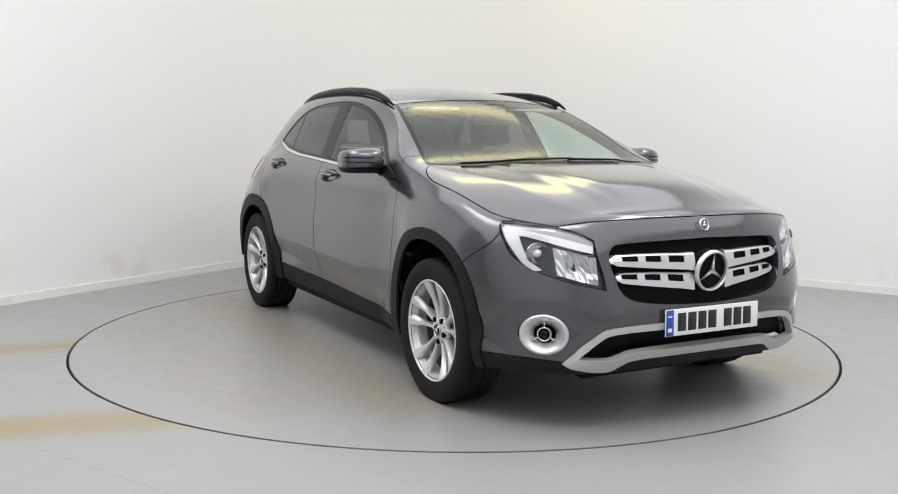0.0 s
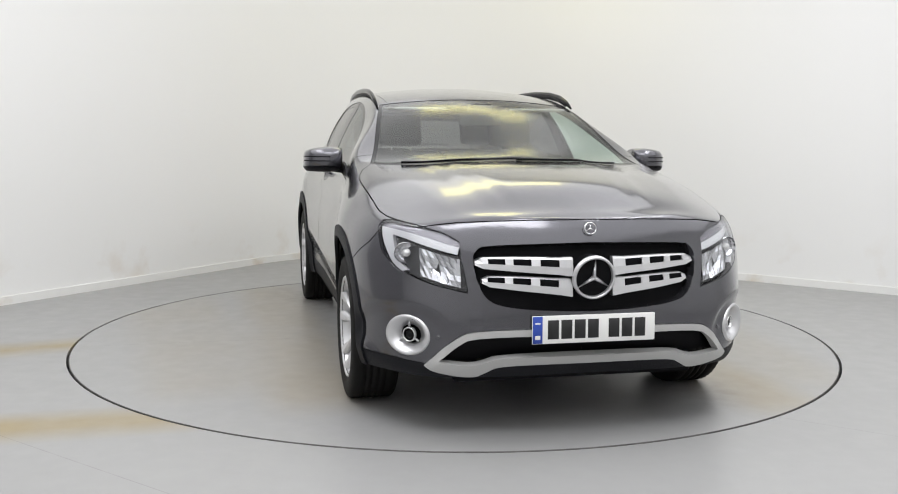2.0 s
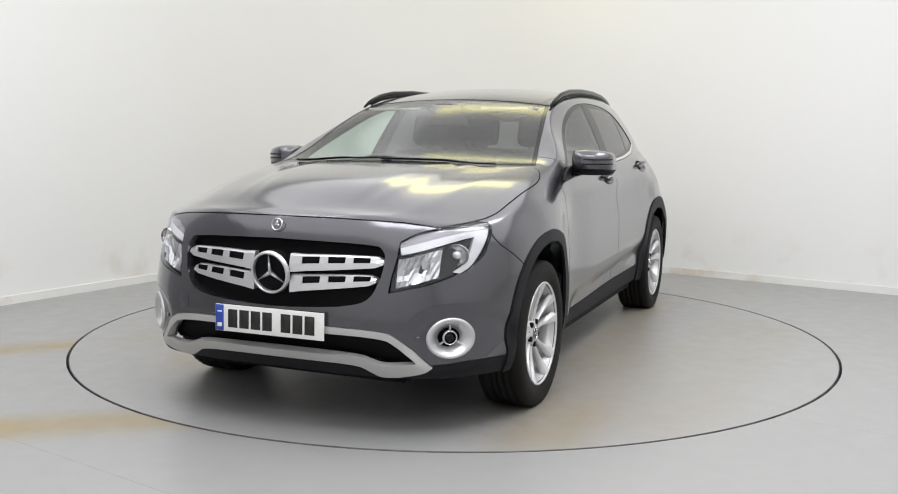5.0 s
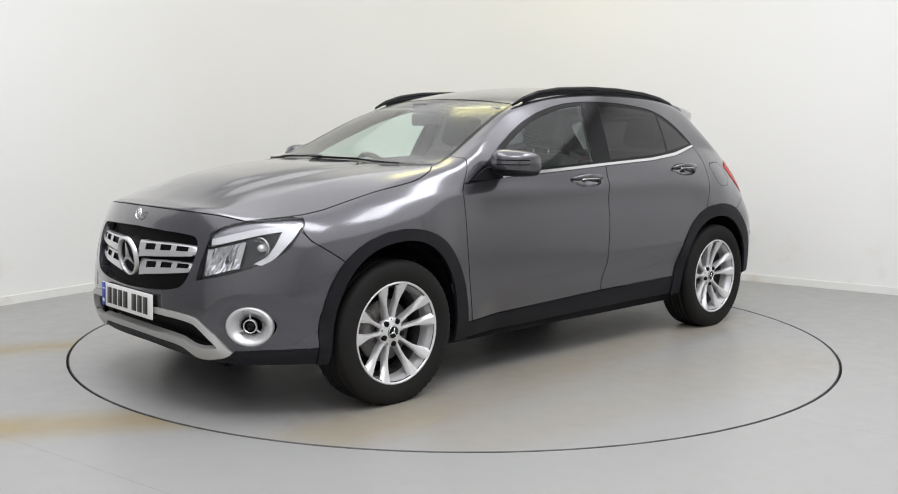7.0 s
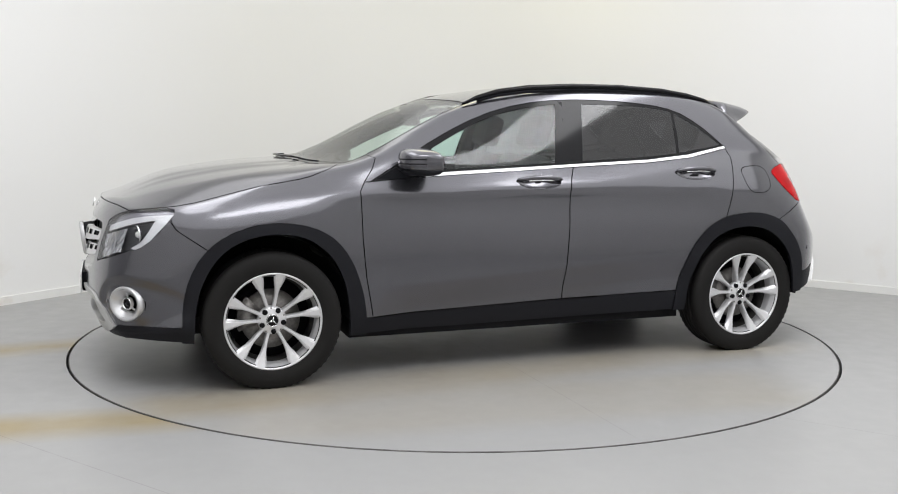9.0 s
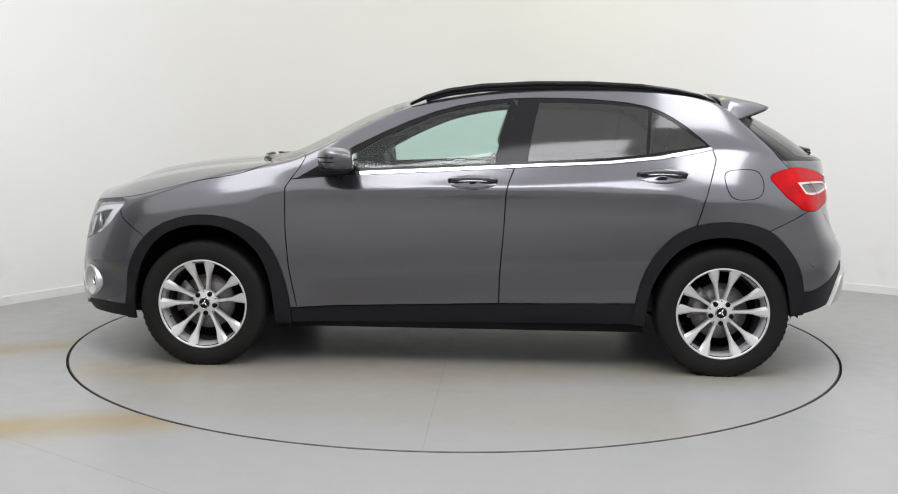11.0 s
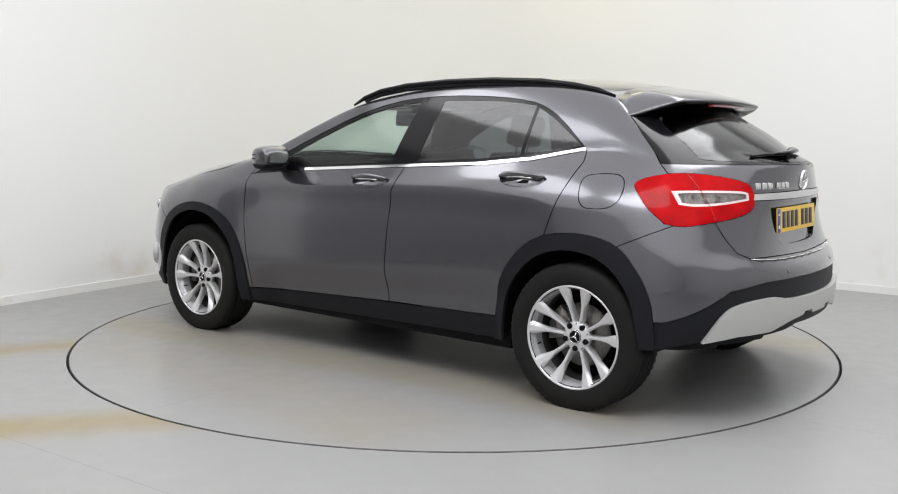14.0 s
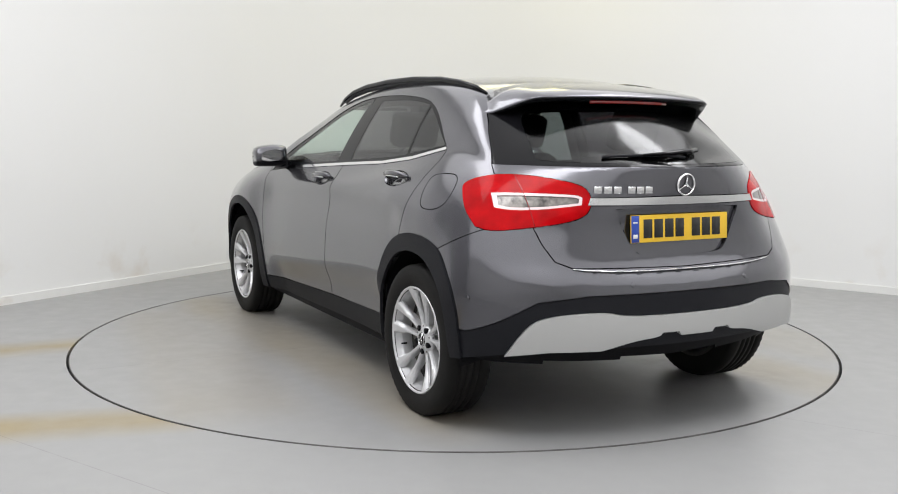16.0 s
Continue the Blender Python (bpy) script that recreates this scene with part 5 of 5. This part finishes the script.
# ---- mirrors ----
def mirror(s):
    thing = new("door_mirror")
    thing.parent = car
    tagged(thing, "grey door mirror on a black foot")
    stations = [(.832, .565, .690, 1.036, 1.148), (.858, .545, .722, 1.026, 1.155), (.91, .537, .728, 1.022, 1.156), (.955, .534, .715, 1.022, 1.151),
                (.995, .533, .690, 1.023, 1.144), (1.018, .535, .660, 1.027, 1.134), (1.027, .540, .625, 1.040, 1.120)]

    def loft(lo, hi, grow=0.0):
        bm = bmesh.new()
        rows = []
        for y, x0, x1, z0, z1 in stations:
            row = []
            for k in range(24):
                a = 2 * math.pi * k / 24
                ca, sa = math.cos(a), math.sin(a)
                e = .62
                u = math.copysign(abs(ca) ** e, ca)
                v = math.copysign(abs(sa) ** e, sa)
                zz = (z0 + z1) / 2 + v * (z1 - z0) / 2
                xx = (x0 + x1) / 2 + u * (x1 - x0) / 2
                zz = min(max(zz, lo), hi)
                row.append(bm.verts.new((xx + grow * u, s * y, zz)))
            rows.append(row)
        for a, b in zip(rows, rows[1:]):
            for k in range(24):
                bm.faces.new((a[k], a[(k + 1) % 24], b[(k + 1) % 24], b[k]))
        bm.faces.new(rows[0])
        bm.faces.new(rows[-1][::-1])
        bmesh.ops.remove_doubles(bm, verts=bm.verts, dist=1e-5)
        bmesh.ops.recalc_face_normals(bm, faces=bm.faces)
        return bm
    part("cover", loft(1.052, 2), PAINT, thing, "grey metallic mirror cover")
    part("base", loft(1.0, 1.051, -.001), BLACK_TRIM, thing, "black mirror base")
    part("foot", tube([(.64, s * .80, 1.028), (.640, s * .85, 1.030), (.635, s * .90, 1.040)], [.030, .022, .024], 14, flat=.55), BLACK_TRIM, thing, "black mirror foot")
    sail = bmesh.new()
    prism([(.845, .992), (.60, 1.014), (.605, 1.075), (.72, 1.062)], .012, Matrix(((1, 0, 0, 0), (0, 0, s, s * .812), (0, 1, 0, 0), (0, 0, 0, 1))), sail)
    bmesh.ops.recalc_face_normals(sail, faces=sail.faces)
    part("sail", sail, BLACK_TRIM, thing, "black triangle at the mirror foot", smooth=False)
    gl = bmesh.new()
    prism(rounded([(.868, 1.058), (.995, 1.056), (1.002, 1.075), (.990, 1.118), (.868, 1.134)], 2, 100), .003, Matrix(((0, 0, -1, .5355), (s, 0, 0, 0), (0, 1, 0, 0), (0, 0, 0, 1))), gl)
    bmesh.ops.recalc_face_normals(gl, faces=gl.faces)
    part("mirror_glass", gl, CHROME, thing, "mirror glass", smooth=False)
    for z, x_in in ((1.104, .0), (1.082, .0)):
        pts = []
        for y, x in ((.90, .7275), (.955, .7145), (.995, .6895), (1.018, .6595), (1.0265, .626)):
            pts.append((x, s * y, z))
        part("slot", tube(pts, .0032, 6), DEEP_BLACK, thing, "dark slot with indicator")


mirror(1)
mirror(-1)


# ---- door handles ----
def handle(x0, x1, z, rise, s):
    thing = new("door_handle")
    thing.parent = car
    tagged(thing, "grey bow door handle over a dark recess")
    bm = bmesh.new()
    cx, n = (x0 + x1) / 2, 26
    rim = []
    cp, cn = skin("side", cx, z)
    for i in range(n):
        a = 2 * math.pi * i / n
        u, v = cx + (x1 - x0) / 2 * math.cos(a), z + rise * math.cos(a) * .5 + .034 * math.sin(a)
        p, nn = skin("side", u, v)
        p = p - nn * .001
        rim.append(bm.verts.new((p.x, s * p.y, p.z)))
    ring2 = []
    for i in range(n):
        a = 2 * math.pi * i / n
        u, v = cx + (x1 - x0) / 2 * .72 * math.cos(a), z + .034 * .66 * math.sin(a)
        q, nn = skin("side", u, v)
        q = q - nn * .020
        ring2.append(bm.verts.new((q.x, s * q.y, q.z)))
    mid = bm.verts.new((cp.x, s * (cp.y - .026), cp.z))
    for i in range(n):
        bm.faces.new((rim[i], rim[(i + 1) % n], ring2[(i + 1) % n], ring2[i]))
        bm.faces.new((ring2[i], ring2[(i + 1) % n], mid))
    bmesh.ops.recalc_face_normals(bm, faces=bm.faces)
    part("recess", bm, PAINT, thing, "dark handle recess")
    pts = []
    for q in np.linspace(0, 1, 11):
        u = x0 + (x1 - x0) * q
        p, nn = skin("side", u, z + .010 + rise * (q - .5))
        p = p + nn * (.006 + .026 * math.sin(math.pi * q) ** .6)
        pts.append((p.x, s * p.y, p.z))
    rad = [.008, .0105, .0125, .0135, .014, .014, .014, .0135, .0125, .0105, .008]
    part("bar", tube(pts, rad, 12, flat=1.0), PAINT, thing, "grey handle bar")
    pts2 = [(p[0], p[1] + s * .006, p[2] - .014) for p in pts[2:9]]
    part("inlay", tube(pts2, .0035, 8), CHROME_SATIN, thing, "bright inlay under the bar")


for s in (1, -1):
    handle(.060, -.190, .980, .0, s)
    handle(-.905, -1.155, 1.020, .0, s)

# ---- roof rails ----
for s in (1, -1):
    bm = bmesh.new()
    pts, rad = [], []
    for x, y, z, r in ((.285, .588, 1.386, .006), (.20, .590, 1.424, .011), (.08, .588, 1.458, .013), (-.10, .583, 1.483, .0135), (-.38, .579, 1.498, .0135), (-.67, .575, 1.499, .0135),
                       (-.95, .566, 1.486, .0135), (-1.13, .557, 1.464, .013), (-1.26, .548, 1.438, .011), (-1.345, .540, 1.408, .006)):
        pts.append((x, s * y, z))
        rad.append(r)
    rail = part("roof_rail", tube(pts, rad, 12, flat=1.1), SEAL, car, "black roof rail")
    web = bmesh.new()
    tube([(x, y - s * .004, z - .014) for x, y, z in pts[1:-1]], [q * .75 for q in rad[1:-1]], 8, web, 1.6)
    part("rail_foot", web, BLACK_TRIM, rail, "black rail foot")

# ---- tailgate spoiler ----
bm = bmesh.new()
rows = []
ys = np.linspace(-.612, .612, 41)
for y in ys:
    a = abs(y) / .612
    w = ease(.76, 1.0, a)
    lead_x = -1.352 - .025 * a + .005 * w
    lead_z = float(np.interp(abs(y), [0, .3, .45, .52, .58, .612], [1.470, 1.460, 1.439, 1.415, 1.370, 1.322]))
    tip_x = -1.690 + .075 * a ** 2 + .165 * w
    tip_z = 1.399 - .018 * a ** 2 - .062 * w
    rows.append([bm.verts.new(p) for p in ((lead_x, y, lead_z + .003), ((lead_x * .62 + tip_x * .38), y, lead_z * .62 + tip_z * .38 + .014 * (1 - w)), (lead_x * .25 + tip_x * .75, y, lead_z * .25 + tip_z * .75 + .011 * (1 - w)),
                                           (tip_x + .008, y, tip_z + .003), (tip_x, y, tip_z - .006), (tip_x + .012, y, tip_z - .020), (tip_x * .6 + lead_x * .4 + .01, y, tip_z - .040), (lead_x - .06, y, lead_z - .055 + .03 * w), (lead_x - .012, y, lead_z - .02))])
for a, b in zip(rows, rows[1:]):
    for k in range(9):
        bm.faces.new((a[k], a[(k + 1) % 9], b[(k + 1) % 9], b[k]))
bm.faces.new(rows[0])
bm.faces.new(rows[-1])
bmesh.ops.recalc_face_normals(bm, faces=bm.faces)
spoiler = part("spoiler", bm, PAINT, car, "grey roof spoiler")
spoiler.data.materials.append(SEAL)
for f in spoiler.data.polygons:
    c = f.center
    if f.normal.z < -.35 and c.x < -1.40:
        f.material_index = 1
bm = bmesh.new()
pts = [(-1.668 + .075 * (y / .612) ** 2, y, 1.372 - .018 * (y / .612) ** 2) for y in np.linspace(-.21, .21, 13)]
tube(pts, .008, 8, bm)
part("brake_lamp", bm, DARK_RED, spoiler, "dark red high brake lamp")


# ---- wipers, antenna fin and small things on the skin ----
def on_glass(y, z):
    p, n = skin("end", abs(y), z, "rear")
    return Vector((p.x, y, p.z)), Vector((n.x, n.y if y > 0 else -n.y, n.z))


wiper = new("rear_wiper")
wiper.parent = car
tagged(wiper, "black rear wiper")
pts = []
for y, z, up in ((-.13, 1.160, .010), (-.06, 1.150, .016), (.05, 1.142, .016), (.16, 1.139, .013)):
    p, n = on_glass(y, z)
    pts.append(p + n * up)
part("arm", tube(pts, [.022, .021, .016, .007], 10, flat=.55), SEAL, wiper, "black wiper arm")
pts = []
for y in np.linspace(-.03, .33, 9):
    p, n = on_glass(y, 1.134 + .02 * (1 - ((y - .15) / .18) ** 2) * .4)
    pts.append(p + n * .006)
part("blade", tube(pts, .006, 8), BLACK_TRIM, wiper, "black wiper blade")
for y0, y1, dx in ((-.58, .02, .0), (-.02, .55, .03)):
    wiper = new("front_wiper")
    wiper.parent = car
    tagged(wiper, "black front wiper at rest")
    pts = []
    for q in np.linspace(0, 1, 9):
        y = y0 + (y1 - y0) * q
        x = 1.160 - .045 * (abs(y) / .35) ** 2 * .9 - .018 * q + dx * .5
        p, n = skin("top", x, abs(y))
        pts.append((p.x, y, p.z + .007))
    part("blade", tube(pts, .0045, 8), BLACK_TRIM, wiper, "black wiper blade")
    part("arm", tube([(p[0] + .012, p[1], p[2] + .004) for p in pts[:6]], [.009, .007, .006, .006, .005, .004], 8, flat=.6), SEAL, wiper, "black wiper arm")

for view_end, y, z, s in (("front", .612, .420, 1), ("front", .612, .420, -1), ("rear", .30, .640, 1), ("rear", .30, .640, -1)):
    p, n = skin("end", y, z, view_end)
    m = axes_at((p.x, s * p.y, p.z), (-n.y, n.x * s, 0), (0, 0, 1))
    bm = bmesh.new()
    tube([Vector((p.x, s * p.y, p.z)) + Vector((n.x, s * n.y, n.z)) * d for d in (-.004, .0015, .0022)], [.0105, .0105, .009], 16, bm)
    part("parking_sensor", bm, PAINT, car, "round parking sensor")
for s in (1, -1):
    p, n = skin("side", -1.792, .584)
    bm = bmesh.new()
    tube([Vector((p.x, s * p.y, p.z)) + Vector((n.x, s * n.y, n.z)) * d for d in (-.004, .0015, .0022)], [.0105, .0105, .009], 16, bm)
    part("parking_sensor", bm, PAINT, car, "round parking sensor")

# ribbed guard on the rear bumper's ledge
guard = new("loading_guard")
guard.parent = car
tagged(guard, "bright ribbed guard on the rear bumper")
pts = []
for y in np.linspace(-.53, .53, 23):
    z = .697 + .016 * (abs(y) / .53) ** 4
    p, n = skin("end", abs(y), z - .012, "rear")
    pts.append((p.x - .002, y, z - .008))
part("strip", tube(pts, [.003] + [.006] * 21 + [.003], 8, flat=.55), CHROME_SATIN, guard, "bright ledge")
for k in range(2, 21, 2):
    x, y, z = pts[k]
    part("rib", soft_box(-.010, .006, -.014, .014, .001, .0038, .001, 1, Matrix.Translation((x, y, z))), CHROME_SATIN, guard, "raised rib", smooth=False)


# ---- cabin ----
def seat(x, y, wide, name="front_seat"):
    thing = new(name)
    thing.parent = car
    tagged(thing, "black cloth car seat with headrest")
    part("cushion", soft_box(x - .02, x + .50, y - wide / 2, y + wide / 2, .42, .58, .05, 3), CABIN_CLOTH, thing, "seat cushion")
    lean = pose(x, y, .52, 0, -18, 0)
    part("backrest", soft_box(-.07, .07, -wide / 2, wide / 2, 0, .62, .05, 3, lean), CABIN_CLOTH, thing, "seat back")
    part("headrest", soft_box(-.045, .055, -.135, .135, .67, .86, .04, 3, lean), CABIN_CLOTH, thing, "headrest")
    for dy in (-.06, .06):
        part("headrest_post", tube([lean @ Vector((0, dy, .60)), lean @ Vector((0, dy, .70))], .006, 8), CHROME_SATIN, thing, "bright headrest post")


seat(-.02, .36, .50)
seat(-.02, -.36, .50)
for y in (.40, -.40):
    seat(-.98, y, .52, "rear_seat")
dash = part("dashboard", soft_box(.62, 1.10, -.72, .72, .60, .965, .06, 4), DARK_CABIN, car, "dark dashboard")
part("screen", soft_box(.60, .615, -.11, .11, .955, 1.065, .006, 2, pose(0, 0, 0)), SEAL, dash, "upright screen")
bm = bmesh.new()
m = pose(.46, -.36, .93, 0, -68, 0)
ringp = [m @ Vector((.185 * math.cos(a), .185 * math.sin(a), 0)) for a in np.linspace(0, 2 * math.pi, 33)]
tube(ringp, .016, 10, bm)
wheel = part("steering_wheel", bm, DARK_CABIN, car, "black steering wheel")
part("steering_hub", soft_box(-.09, .07, -.16, .16, -.03, .012, .012, 2, m), DARK_CABIN, wheel, "steering wheel hub")
part("interior_mirror", soft_box(.365, .39, -.125, .125, 1.275, 1.345, .012, 3), DARK_CABIN, car, "black interior mirror")
part("sensor_box", soft_box(.30, .44, -.06, .06, 1.345, 1.40, .015, 2, pose(0, 0, 0)), DARK_CABIN, car, "sensor box behind the windscreen")
for s in (1, -1):
    part("sun_visor", soft_box(.20, .34, s * .36 - .17, s * .36 + .17, 1.366, 1.380, .005, 2, pose(0, 0, 0)), HEADLINING, car, "pale sun visor")
lining = panel_mesh("headlining", STORE["roof_panel"], COORDS, NORMS, -.032, 0, 0, (1, -1))
lining.materials.append(HEADLINING)
tagged(new("headlining", lining), "pale grey headlining").parent = car
part("parcel_shelf", soft_box(-1.62, -1.22, -.58, .58, 1.02, 1.04, .008, 2), DARK_CABIN, car, "dark parcel shelf")
part("cabin_floor", soft_box(-1.5, .9, -.74, .74, .30, .40, .02, 2), DARK_CABIN, car, "dark cabin floor")
for s in (1, -1):
    part("pillar_trim", tube([(-.24, s * .755, 1.08), (-.27, s * .66, 1.30), (-.29, s * .60, 1.40)], [.05, .045, .045], 8, flat=.4, up=Vector((0, 1, 0))), DARK_CABIN, car, "dark pillar trim")


# ---- what moves ----
TURNS = [(0.0, -61.25), (0.5, -62.7), (1.0, -65.98), (1.5, -70.57), (2.0, -76.79), (2.5, -82.54), (3.0, -88.73), (3.5, -94.53), (4.0, -100.81),
         (4.5, -106.53), (4.7, -108.95), (5.2, -114.9), (5.7, -120.85), (6.3, -128.0), (6.8, -133.93), (7.0, -136.25), (7.5, -141.9), (8.0, -148.04),
         (8.5, -153.64), (9.0, -159.75), (9.2, -162.04), (9.7, -167.9), (10.2, -173.7), (10.8, -180.7), (11.3, -186.52), (11.5, -188.78), (12.0, -194.46),
         (12.5, -200.24), (13.0, -206.36), (13.5, -212.06), (14.0, -218.09), (14.5, -223.67), (15.0, -229.75), (15.5, -235.38), (16.0, -241.51)]


def motions():
    walk(turntable, [(t, pose(0, 0, 0, 0, 0, a)) for t, a in TURNS])
    walk(car, [(t, pose(0, 0, 0, 0, 0, a) @ pose(-0.0760, 0.0743, 0)) for t, a in TURNS])


motions()
